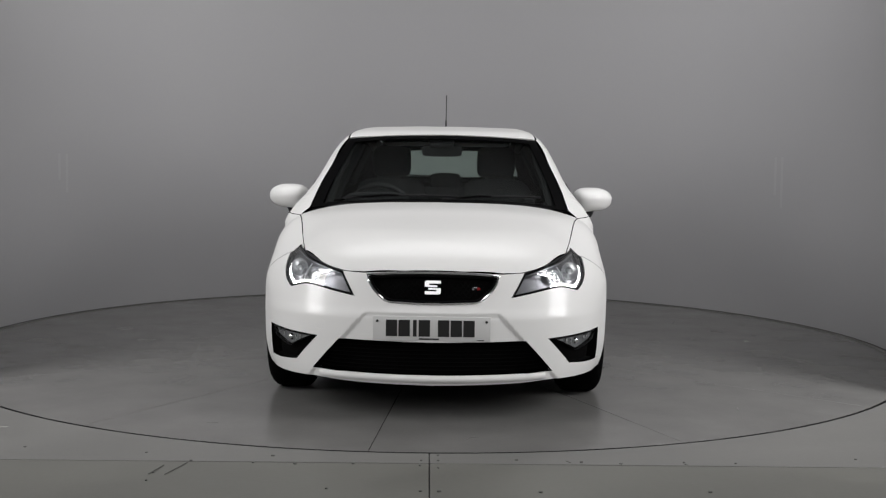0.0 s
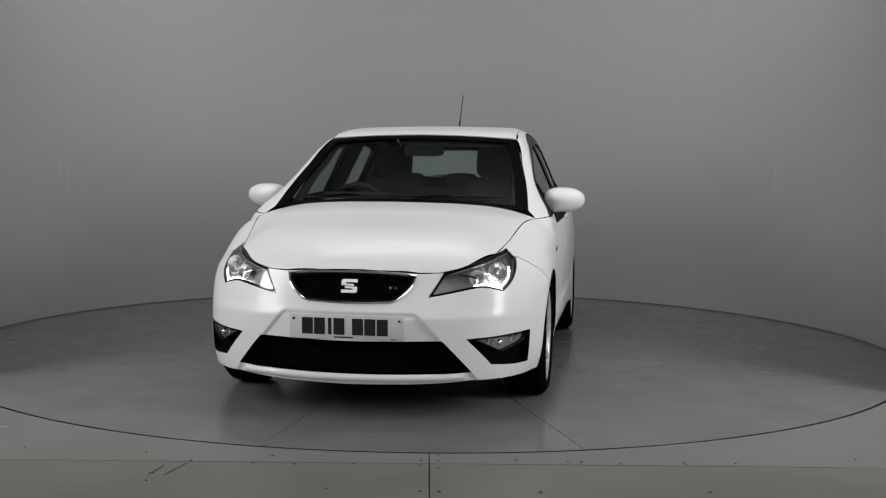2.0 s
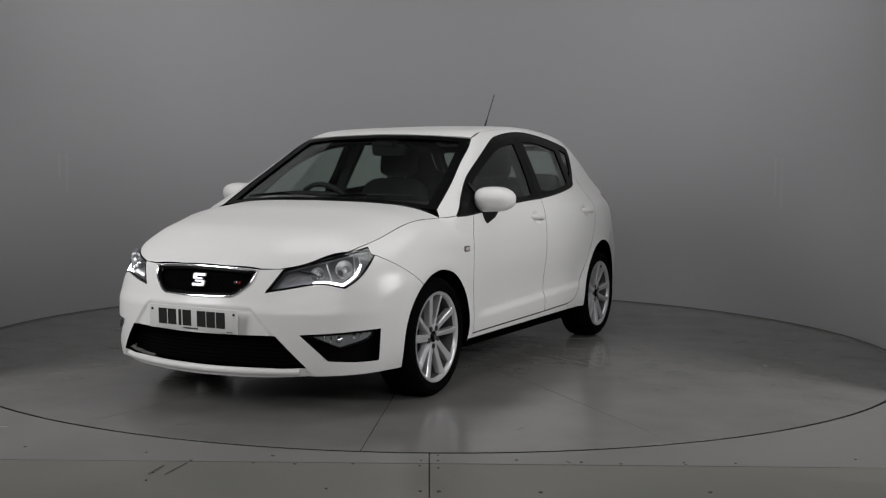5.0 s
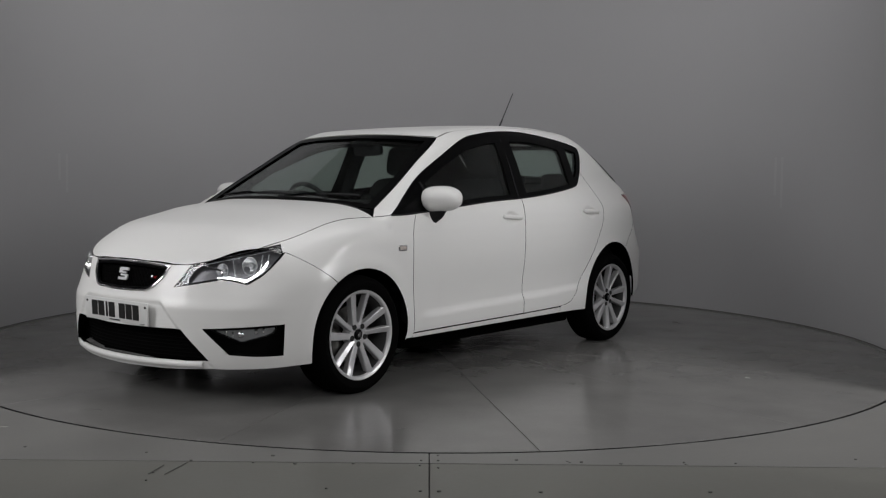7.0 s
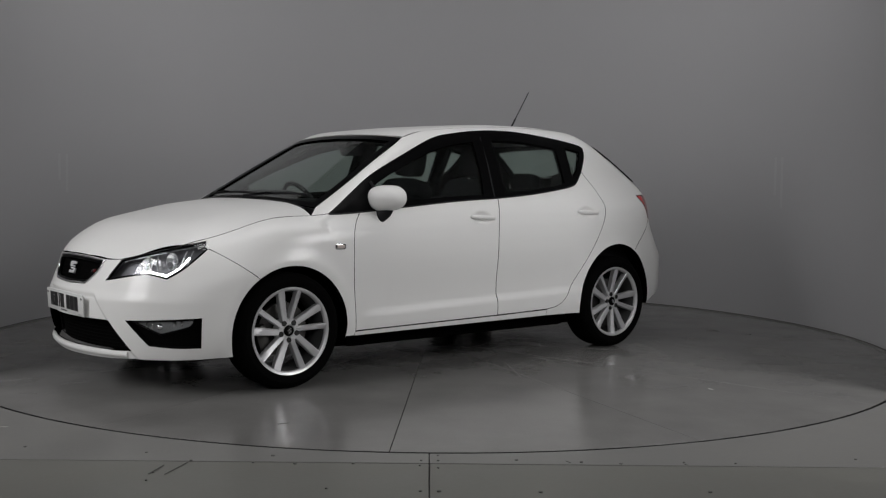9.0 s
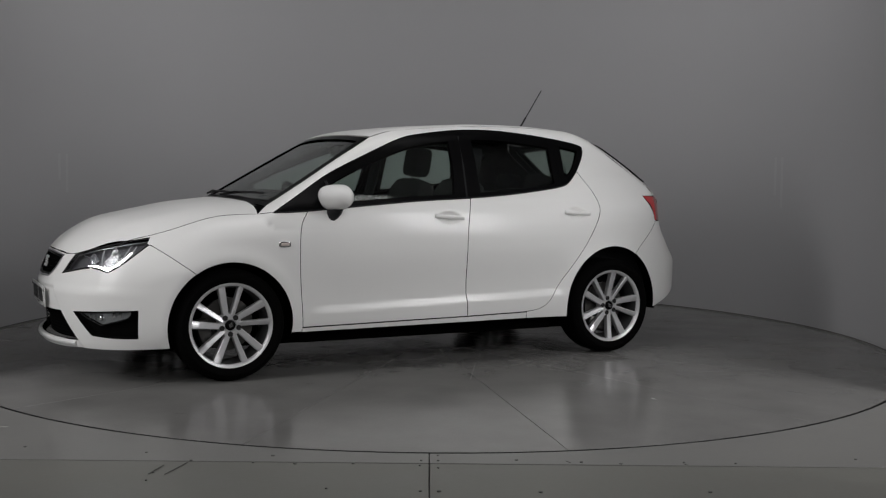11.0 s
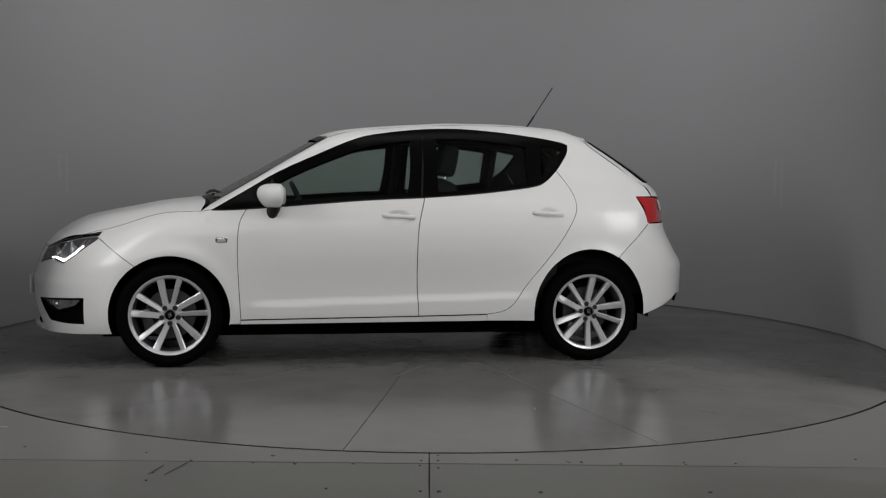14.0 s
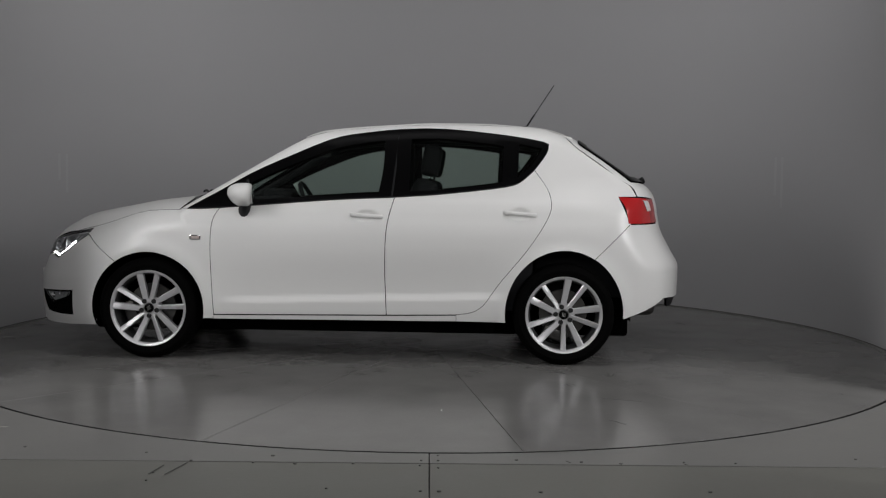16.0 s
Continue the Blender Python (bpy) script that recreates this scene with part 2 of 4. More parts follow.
def turntable():
    t = new("turntable")
    tagged(t, "round grey painted car turntable of wedge plates", "turntable")
    part("hub_plate", rod(0.4, 0.15, pose(0, 0, -0.075), 96), FLOOR, t, smooth=False)
    step = 360 / 14
    n = 18
    g = 0.0016
    ring = [(RING * math.cos(radians(step * i / n)), RING * math.sin(radians(step * i / n))) for i in range(n + 1)]
    inner = [(x * 0.403 / RING, y * 0.403 / RING) for x, y in ring]
    a = radians(step)
    pts = inner[::-1] + ring
    # set both straight sides in by half a joint
    fixed = []
    for i, (x, y) in enumerate(pts):
        if i in (n, n + 1):
            y += g
        if i in (0, len(pts) - 1):
            x, y = x + g * math.sin(a), y - g * math.cos(a)
        fixed.append((x, y))
    first = part("plate", prism(fixed, -0.15, 0.0, 0.0012), FLOOR, t, smooth=False)
    first.rotation_euler[2] = radians(8.35)
    for i in range(1, 14):
        p = first.copy()
        scene.collection.objects.link(p)
        p.rotation_euler[2] = radians(8.35 + step * i)
    part("edge_band", lathe([(RING + 0.0015, -0.15), (RING + 0.0015, -0.001), (RING - 0.002, -0.001)], 160), GROOVE, t, "black rubber edge band")
    # scuffs and chips that turn with it
    for x, y, l, a, m in ((-0.95, -2.5, 0.05, 10, SCUFF), (0.17, -2.75, 0.06, 60, SCUFF), (0.2, -2.72, 0.04, 10, SCUFF), (1.15, -0.33, 0.5, -34, SCUFF), (-1.5, -1.3, 0.2, 20, SCUFF), (1.9, 1.0, 0.2, 70, SCUFF), (2.4, 0.9, 0.1, 40, SCUFF), (1.5, -2.1, 0.05, 80, SCUFF), (2.2, 0.1, 0.03, 0, PALE)):
        part("scratch", box(l, 0.003, 0.0016, pose(x, y, 0.0004, 0, 0, a)), m, t, smooth=False)
    return t


def softbox(eye, target, wide, high):
    s = new("softbox")
    s.matrix_world = look(eye, target) @ pose(0, 0, 0.02)
    tagged(s, "large studio softbox with a black housing", "studio light", "softboxes before the booth")
    part("housing", box(wide + 0.12, high + 0.12, 0.06, pose(0, 0, 0.05), 0.01), BLACK, s, smooth=False)
    part("diffuser", box(wide, high, 0.006, pose(0, 0, 0.012)), PLATE, s, "white cloth diffuser", smooth=False)
    low, top = s.matrix_world.inverted() @ Vector((eye[0], eye[1] - 0.12, 0.0)), s.matrix_world.inverted() @ Vector((eye[0], eye[1] - 0.12, 3.8))
    mid = Vector((0, 0, 0.08))
    for end in (low, top) if high > wide else (top,):
        d = end - mid
        part("pole", rod(0.02, d.length, Matrix.Translation((mid + end) / 2) @ d.to_track_quat("Z", "Y").to_matrix().to_4x4(), 10), BLACK, s)
    return s


booth()
floor()
table = turntable()
for _, lamp_eye, lamp_aim, lamp_wide, lamp_high, _ in LAMPS:
    softbox(lamp_eye, lamp_aim, lamp_wide, lamp_high)


# ---- the car's form: x forward from the middle of the axles, y to its left, z up ----
def curve(pairs):
    """A smooth curve through (x, y) pairs, straight beyond its ends."""
    pairs = sorted(pairs)
    xs, ys = np.array([p[0] for p in pairs], float), np.array([p[1] for p in pairs], float)
    h, s = np.diff(xs), np.diff(ys) / np.diff(xs)
    m = np.empty_like(ys)
    m[0], m[-1] = s[0], s[-1]
    for i in range(1, len(xs) - 1):
        m[i] = 0 if s[i - 1] * s[i] <= 0 else 3 * (h[i - 1] + h[i]) / ((2 * h[i] + h[i - 1]) / s[i - 1] + (h[i] + 2 * h[i - 1]) / s[i])

    def at(x):
        x = np.asarray(x, float)
        i = np.clip(np.searchsorted(xs, x) - 1, 0, len(xs) - 2)
        t = (x - xs[i]) / h[i]
        u = np.clip(t, 0, 1)
        y = (2 * u**3 - 3 * u**2 + 1) * ys[i] + (u**3 - 2 * u**2 + u) * h[i] * m[i] + (3 * u**2 - 2 * u**3) * ys[i + 1] + (u**3 - u**2) * h[i] * m[i + 1]
        return y + np.where(t > 1, (t - 1) * h[i] * m[-1], 0) + np.where(t < 0, t * h[i] * m[0], 0)
    return at


def smax(a, b, k):
    h = np.maximum(k - np.abs(a - b), 0) / k
    return np.maximum(a, b) + h * h * k * 0.25


def step(a, b, x):
    t = np.clip((x - a) / (b - a), 0, 1)
    return t * t * (3 - 2 * t)


AXLE, HUB_Z = 1.2345, 0.302
SECTION = curve([(0.15, 0.79), (0.25, 0.826), (0.31, 0.836), (0.365, 0.839), (0.50, 0.8415), (0.60, 0.8455), (0.67, 0.8468), (0.74, 0.8450), (0.81, 0.8385), (0.88, 0.8230), (0.94, 0.7990), (0.985, 0.7735), (1.10, 0.722), (1.20, 0.678), (1.30, 0.630), (1.39, 0.583), (1.46, 0.54)])
PLAN_LOW = curve([(-2.05, 0.70), (-1.85, 0.76), (-1.6, 0.805), (-1.3, 0.836), (-0.8, 0.845), (0.0, 0.846), (0.9, 0.846), (1.25, 0.845), (1.5, 0.838), (1.7, 0.80), (1.85, 0.745), (2.1, 0.60)])
PLAN_HIGH = curve([(-1.9, 0.69), (-1.6, 0.745), (-1.3, 0.785), (-1.0, 0.815), (-0.5, 0.843), (0.0, 0.846), (0.4, 0.828), (1.0, 0.80), (1.3, 0.79)])
NOSE = curve([(0.12, 2.03), (0.17, 2.085), (0.24, 2.10), (0.36, 2.108), (0.46, 2.106), (0.52, 2.085), (0.58, 2.064), (0.66, 2.032), (0.72, 1.99), (0.80, 1.90)])
BONNET = curve([(0.9, 0.985), (1.15, 0.958), (1.33, 0.936), (1.5, 0.902), (1.7, 0.862), (1.85, 0.826), (1.95, 0.789), (2.05, 0.735), (2.15, 0.65)])
ROOF = curve([(0.7, 1.29), (0.45, 1.362), (0.19, 1.408), (-0.17, 1.440), (-0.45, 1.455), (-0.7, 1.456), (-1.0, 1.440), (-1.3, 1.408), (-1.5, 1.38)])
TAIL = curve([(0.2, -1.92), (0.30, -1.985), (0.40, -2.012), (0.56, -2.015), (0.66, -1.965), (0.80, -1.895), (0.98, -1.858), (1.04, -1.825), (1.10, -1.745), (1.37, -1.32), (1.46, -1.18)])


def form(x, y, z):
    """Below zero inside the body."""
    ay = np.abs(y)
    w = step(0.9, 1.12, z)
    half = SECTION(z) * ((1 - w) * PLAN_LOW(x) + w * PLAN_HIGH(x)) / 0.846
    for a in (AXLE, -AXLE):
        r = np.hypot(x - a, z - HUB_Z)
        half = half + 0.011 * np.exp(-((r - 0.355) / 0.05) ** 2)
    # scooped flank over a ledge along the foot of the doors
    v = z - (0.335 + 0.045 * (0.8 - x) / 1.6)
    half = half - 0.017 * step(0, 0.05, v) * (1 - step(0.05, 0.32, v)) * step(-0.95, -0.72, x) * (1 - step(0.62, 0.85, x))
    # hollows behind the door handles
    for hx, hz in ((-0.065, 0.868), (-0.968, 0.890)):
        half = half - 0.020 * np.exp(-(((x - hx) / 0.058) ** 2 + ((z - hz) / 0.030) ** 2) ** 2)
    half = half - 0.02 * step(1.0, 1.5, x) * step(0.58, 0.76, z)
    side = ay - half
    bonnet = z - (BONNET(x) - (0.11 + 0.22 * step(1.2, 1.9, x)) * (0.4 * ay**2 + 1.6 * ay**4) * (1 - 0.45 * (1 - step(0.46, 0.68, ay)) * step(1.15, 1.6, x)))
    nose = x - (NOSE(z) - 0.40 * ay**2 - 0.50 * ay**6 - 0.012 * step(-0.014, 0.014, 0.30 + (0.49 - z) * 0.87 - ay) * step(-0.006, 0.02, 0.494 - z))
    tail = (TAIL(z) + 0.27 * ay**2 + 0.45 * ay**6 - x) * (0.62 + 0.38 * (1 - step(1.0, 1.15, z)))
    low = smax(smax(side, bonnet, 0.10), nose, 0.10)
    roof = z - (ROOF(x) - 0.012 - 0.040 * ay**2)
    screen = (x - (1.086 - 1.76 * (z - 0.955) - 0.25 * ay**2)) * 0.49
    high = smax(smax(smax(side, roof, 0.10), screen, 0.035), 0.80 + 0.12 * step(0.98, 1.12, x) - z, 0.01)
    f = -smax(-low, -high, 0.0015)
    return smax(f, tail, 0.07)


def meet(start, way, reach):
    """Where rays from outside first enter the form: arrays of places."""
    start, way = np.asarray(start, float), np.asarray(way, float)
    n = 90
    lo, hit = np.zeros(len(start)), np.full(len(start), reach)
    found = np.zeros(len(start), bool)
    last = form(*start.T)
    for i in range(1, n + 1):
        d = reach * i / n
        v = form(*(start + way * d).T)
        new_hit = ~found & (v <= 0)
        lo[new_hit], hit[new_hit] = reach * (i - 1) / n, d
        found |= new_hit
    for _ in range(18):
        mid = (lo + hit) / 2
        inside = form(*(start + way * mid[:, None]).T) <= 0
        hit, lo = np.where(inside, mid, hit), np.where(inside, lo, mid)
    return start + way * hit[:, None]


def normals(p):
    e = 1e-4
    g = np.stack([form(*(p + np.eye(3)[i] * e).T) - form(*(p - np.eye(3)[i] * e).T) for i in range(3)], -1)
    return g / np.linalg.norm(g, axis=1)[:, None]


# flat charts of the form: each takes flat points to places on it, and places to flat points
ROUND = 0.9


def on_side(q):
    q = np.asarray(q, float)
    return meet(np.stack([q[:, 0], np.full(len(q), 1.1), q[:, 1]], -1), np.tile([0, -1.0, 0], (len(q), 1)), 1.1)


def on_top(q):
    q = np.asarray(q, float)
    return meet(np.stack([q[:, 0], q[:, 1], np.full(len(q), 1.7)], -1), np.tile([0, 0, -1.0], (len(q), 1)), 1.4)


def on_front(q):
    q = np.asarray(q, float)
    return meet(np.stack([np.full(len(q), 2.4), q[:, 0], q[:, 1]], -1), np.tile([-1.0, 0, 0], (len(q), 1)), 2.6)


def on_nose(q):
    """Seen all round from an upright axis in the nose: the angle as a width, and the height."""
    q = np.asarray(q, float)
    a = q[:, 0] / ROUND
    return meet(np.stack([1.15 + 1.5 * np.cos(a), 1.5 * np.sin(a), q[:, 1]], -1), np.stack([-np.cos(a), -np.sin(a), 0 * a], -1), 1.5)


def on_stern(q):
    q = np.asarray(q, float)
    a = q[:, 0] / ROUND
    return meet(np.stack([-1.0 - 1.6 * np.cos(a), 1.6 * np.sin(a), q[:, 1]], -1), np.stack([np.cos(a), -np.sin(a), 0 * a], -1), 1.6)


def on_back(q):
    q = np.asarray(q, float)
    return meet(np.stack([np.full(len(q), -2.4), q[:, 0], q[:, 1]], -1), np.tile([1.0, 0, 0], (len(q), 1)), 2.4)


def nose_xy(p):
    return (math.atan2(p[1], p[0] - 1.15) * ROUND, p[2])


def stern_xy(p):
    return (math.atan2(p[1], -1.0 - p[0]) * ROUND, p[2])


def side_xy(p):
    return (p[0], p[2])


def arc(cx, cz, r, a0, a1, n=14):
    return [(cx + r * math.cos(radians(a0 + (a1 - a0) * i / n)), cz + r * math.sin(radians(a0 + (a1 - a0) * i / n))) for i in range(n + 1)]


def through_points(pts, gap=0.02):
    """A smooth line through the points, cut evenly."""
    p = [Vector(q) for q in pts]
    if len(p) == 2:
        n = max(1, round((p[1] - p[0]).length / gap))
        return [p[0].lerp(p[1], i / n) for i in range(n + 1)]
    out = []
    for i in range(len(p) - 1):
        a, b = p[i], p[i + 1]
        ma = (b - p[i - 1]) / 2 if i else b - a
        mb = (p[i + 2] - a) / 2 if i + 2 < len(p) else b - a
        n = max(2, round((b - a).length / gap))
        for k in range(n):
            t = k / n
            out.append((2 * t**3 - 3 * t**2 + 1) * a + (t**3 - 2 * t**2 + t) * ma + (3 * t**2 - 2 * t**3) * b + (t**3 - t**2) * mb)
    return out + [p[-1]]


def outline(*runs):
    """A closed outline of smooth runs with corners between them; each run starts where the last ended."""
    out, last = [], None
    for r in runs:
        r = ([last] if last is not None else []) + [tuple(q) for q in r]
        line = through_points(r)
        out += [tuple(v) for v in line[:-1]]
        last = tuple(line[-1])
    if (Vector(out[0]) - Vector(last)).length > 1e-6:
        out += [tuple(v) for v in through_points([last, out[0]])[:-1]]
    return out


def inset(poly, d):
    """The outline moved inwards by d (outwards below zero)."""
    p = np.array(poly)
    if np.sum(p[:, 0] * np.roll(p[:, 1], -1) - np.roll(p[:, 0], -1) * p[:, 1]) < 0:
        p = p[::-1]
    a, b = p - np.roll(p, 1, 0), np.roll(p, -1, 0) - p
    a, b = a / np.linalg.norm(a, axis=1)[:, None], b / np.linalg.norm(b, axis=1)[:, None]
    n = np.stack([-(a + b)[:, 1], (a + b)[:, 0]], -1)
    n /= np.maximum(np.linalg.norm(n, axis=1), 0.5)[:, None]
    c = np.maximum((n * np.stack([-a[:, 1], a[:, 0]], -1)).sum(1), 0.5)
    return [tuple(q) for q in p + n * (d / c)[:, None]]


def inside(poly, q):
    p, q = np.array(poly), np.asarray(q)
    x0, y0 = p.T
    x1, y1 = np.roll(p, -1, 0).T
    X, Y = q[:, :1], q[:, 1:2]
    cross = ((y0 > Y) != (y1 > Y)) & (X < (x1 - x0) * (Y - y0) / np.where(y1 == y0, 1e-12, y1 - y0) + x0)
    return cross.sum(1) % 2 == 1


def panel_data(chart, rim, holes=(), grid=0.03, lift=0.0, thick=0.014, flip=False):
    """A skin over the form within an outline, with its thickness turned in: verts, faces, loop normals, material slots."""
    loops = [list(rim)] + [list(h) for h in holes]
    verts, edges = [], []
    for l in loops:
        k = len(verts)
        verts += l
        edges += [(k + i, k + (i + 1) % len(l)) for i in range(len(l))]
    b = np.array(verts)
    lo, hi = b[: len(rim)].min(0), b[: len(rim)].max(0)
    gx, gy = np.meshgrid(np.arange(lo[0] + grid / 2, hi[0], grid), np.arange(lo[1] + grid / 2, hi[1], grid))
    g = np.stack([gx.ravel() + (np.arange(gx.size) // gx.shape[1] % 2) * grid / 2, gy.ravel()], -1)
    keep = inside(rim, g)
    for h in holes:
        keep &= ~inside(h, g)
    g = g[keep]
    if len(g):
        near = np.array([np.min(np.hypot(*(b - q).T)) for q in g])
        g = g[near > grid * 0.45]
    v2, e2, f2, *_ = delaunay_2d_cdt([Vector(q) for q in verts] + [Vector(q) for q in g], edges, [], 0, 1e-6)
    v2 = np.array([tuple(v) for v in v2])
    tri = np.array([f for f in f2 if len(f) == 3])
    mid = v2[tri].mean(1)
    keep = inside(rim, mid)
    for h in holes:
        keep &= ~inside(h, mid)
    tri = tri[keep]
    used = np.unique(tri)
    index = {u: i for i, u in enumerate(used)}
    tri = np.array([[index[i] for i in t] for t in tri])
    p = chart(v2[used])
    n = normals(p)
    p = p + n * lift
    # turn the faces outwards
    fn = np.cross(p[tri[:, 1]] - p[tri[:, 0]], p[tri[:, 2]] - p[tri[:, 0]])
    wrong = (fn * n[tri].mean(1)).sum(1) < 0
    tri[wrong] = tri[wrong][:, ::-1]
    back = p - n * thick
    m = len(p)
    count = {}
    for t in tri:
        for a, c in ((t[0], t[1]), (t[1], t[2]), (t[2], t[0])):
            count[(a, c)] = 1
    border = [(a, c) for a, c in count if (c, a) not in count]
    V = np.concatenate([p, back])
    F = [tuple(t) for t in tri] + [tuple(t[::-1] + m) for t in tri] + [(c, a, a + m, c + m) for a, c in border]
    slots = [0] * len(tri) + [1] * len(tri) + [2] * len(border)
    N = [tuple(n[i]) for t in tri for i in t] + [tuple(-n[i]) for t in tri for i in t[::-1]]
    for a, c in border:
        q = np.cross(V[a] - V[c], V[a + m] - V[c])
        q = q / max(np.linalg.norm(q), 1e-12)
        N += [tuple(q)] * 4
    if flip:
        V = V * [1, -1, 1]
        F = [f[::-1] for f in F]
        out, k = [], 0
        for f in F:
            out += [(x, -y, z) for x, y, z in N[k:k + len(f)][::-1]]
            k += len(f)
        N = out
    return V, F, N, slots


def panel(name, chart, rim, mat, parent, holes=(), gap=0.0023, grid=0.03, lift=0.0, thick=0.014, flip=False, back=None, label=""):
    rim = inset(rim, gap) if gap else rim
    V, F, N, slots = panel_data(chart, rim, holes, grid, lift, thick, flip)
    me = bpy.data.meshes.new(name)
    me.from_pydata([tuple(v) for v in V], [], F)
    # edges without their own back material go black, as shade in the gaps
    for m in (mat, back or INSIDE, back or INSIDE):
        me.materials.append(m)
    me.polygons.foreach_set("material_index", slots)
    me.polygons.foreach_set("use_smooth", [True] * len(F))
    me.normals_split_custom_set(N)
    ob = new(name, me)
    ob.parent = parent
    return tagged(ob, label)


# ---- the car ----
car = new("hatchback_car")
tagged(car, "glossy white five-door hatchback car standing on the turntable", "car")


def both(build):
    """Builds a part on the car's left, then its mirror image on the right."""
    return build(False), build(True)


def mirrored(bm, flip):
    if flip:
        bm.transform(Matrix.Diagonal((1, -1, 1, 1)))
        bmesh.ops.reverse_faces(bm, faces=bm.faces[:])
    return bm


def tube(points, r, closed=False, n=8, squash=1.0):
    """A round bar along the points."""
    bm = bmesh.new()
    p = [Vector(q) for q in points]
    rings = []
    for i, q in enumerate(p):
        a, b = p[i - 1] if i or closed else p[0], p[(i + 1) % len(p)] if i + 1 < len(p) or closed else p[-1]
        d = (b - a).normalized()
        u = d.cross(Vector((0, 0, 1)))
        u = u.normalized() if u.length > 1e-3 else Vector((0, 1, 0))
        w = d.cross(u)
        rings.append([bm.verts.new(q + (u * math.cos(2 * math.pi * k / n) * squash + w * math.sin(2 * math.pi * k / n)) * r) for k in range(n)])
    for i in range(len(p) if closed else len(p) - 1):
        a, b = rings[i], rings[(i + 1) % len(p)]
        for k in range(n):
            bm.faces.new((a[k], a[(k + 1) % n], b[(k + 1) % n], b[k]))
    if not closed:
        bm.faces.new(rings[0][::-1])
        bm.faces.new(rings[-1])
    bmesh.ops.recalc_face_normals(bm, faces=bm.faces[:])
    return bm


def on_form(chart, flat, lift=0.0):
    p = chart(np.array(flat))
    return [tuple(q) for q in p + normals(p) * lift]


def oval_arch(x, rx, rz, a0, a1, n=16):
    return [(x + rx * math.cos(radians(a0 + (a1 - a0) * i / n)), HUB_Z + rz * math.sin(radians(a0 + (a1 - a0) * i / n))) for i in range(n + 1)]


# lines that panels share, as (x, z) on the side
BELT_F = [(0.805, 0.909), (0.147, 0.963), (-0.226, 0.983)]
BELT_R = [(-0.226, 0.983), (-0.534, 1.008), (-0.868, 1.049), (-0.964, 1.074), (-1.055, 1.150)]
SEAM_F = [(0.805, 0.909), (0.850, 0.815), (0.858, 0.612), (0.839, 0.271)]
SEAM_B = [(-0.226, 0.983), (-0.184, 0.80), (-0.176, 0.547), (-0.188, 0.284)]
SEAM_R = [(-1.055, 1.150), (-1.125, 1.05), (-1.152, 0.965), (-1.132, 0.87), (-1.021, 0.691), (-0.858, 0.488), (-0.761, 0.352), (-0.69, 0.307), (-0.60, 0.292)]
DLO_TOP = [(-1.055, 1.150), (-1.122, 1.240), (-1.140, 1.293), (-1.112, 1.322), (-0.875, 1.361), (-0.534, 1.393), (-0.269, 1.391), (-0.006, 1.362), (0.166, 1.325), (0.402, 1.225), (0.633, 1.117), (0.818, 1.007), (1.000, 0.900)]
DLO = outline([(1.000, 0.900), (0.805, 0.909), (0.147, 0.963), (-0.226, 0.983), (-0.534, 1.008), (-0.868, 1.049), (-0.964, 1.074), (-1.055, 1.150)], DLO_TOP[1:])
FRONT_PANE = outline([(0.600, 0.957), (0.147, 0.988), (-0.128, 1.003)], [(-0.15, 1.15), (-0.155, 1.318)], [(-0.006, 1.298), (0.166, 1.258), (0.402, 1.165), (0.600, 1.075), (0.645, 1.050)], [(0.600, 0.957)])
REAR_PANE = outline([(-0.310, 1.014), (-0.534, 1.032), (-0.835, 1.070), (-0.862, 1.085)], [(-0.870, 1.285)], [(-0.84, 1.300), (-0.534, 1.332), (-0.315, 1.332)], [(-0.310, 1.014)])
CORNER_PANE = outline([(-0.955, 1.110), (-1.02, 1.160), (-1.082, 1.245), (-1.098, 1.283)], [(-0.965, 1.308)], [(-0.955, 1.110)])
# the headlight, round the nose
LAMP = outline([nose_xy(p) for p in ((2.00, 0.345, 0.562), (1.985, 0.454, 0.580), (1.94, 0.540, 0.597), (1.90, 0.593, 0.602), (1.838, 0.668, 0.583))],
               [nose_xy(p) for p in ((1.77, 0.707, 0.630), (1.645, 0.728, 0.733))],
               [nose_xy((1.622, 0.706, 0.763))],
               [nose_xy(p) for p in ((1.735, 0.622, 0.742), (1.876, 0.516, 0.702), (1.955, 0.412, 0.669))],
               [nose_xy((2.00, 0.345, 0.562))])
FOG = outline([nose_xy(p) for p in ((1.985, 0.518, 0.377), (1.84, 0.68, 0.388), (1.703, 0.775, 0.396))],
              [nose_xy((1.700, 0.762, 0.246))],
              [nose_xy(p) for p in ((1.80, 0.70, 0.246), (1.915, 0.628, 0.256))],
              [nose_xy((1.985, 0.518, 0.377))])


SEAM_N = [(1.424 + (1.640 - 1.424) * k / 6, 0.578 + (0.735 - 0.578) * k / 6) for k in range(7)]
SEAM_T = [(-1.408 - (1.618 - 1.408) * k / 6, 0.629 + (0.838 - 0.629) * k / 6) for k in range(7)]
SCREEN_EDGE = [(0.694, 0.930), (0.662, 1.06), (0.610, 1.21), (0.560, 1.330)]
STERN_EDGE = [(-1.31, 1.290), (-1.47, 1.175), (-1.632, 1.062), (-1.665, 1.000)]
BONNET_SEAM = [(1.735, 0.618), (1.60, 0.644), (1.472, 0.667), (1.25, 0.706), (1.13, 0.730), (1.066, 0.742)]
COWL = (1.066, float(on_top([(1.066, 0.742)])[0][2]))


def mirror_flat(poly):
    return [(-x, z) for x, z in poly][::-1]


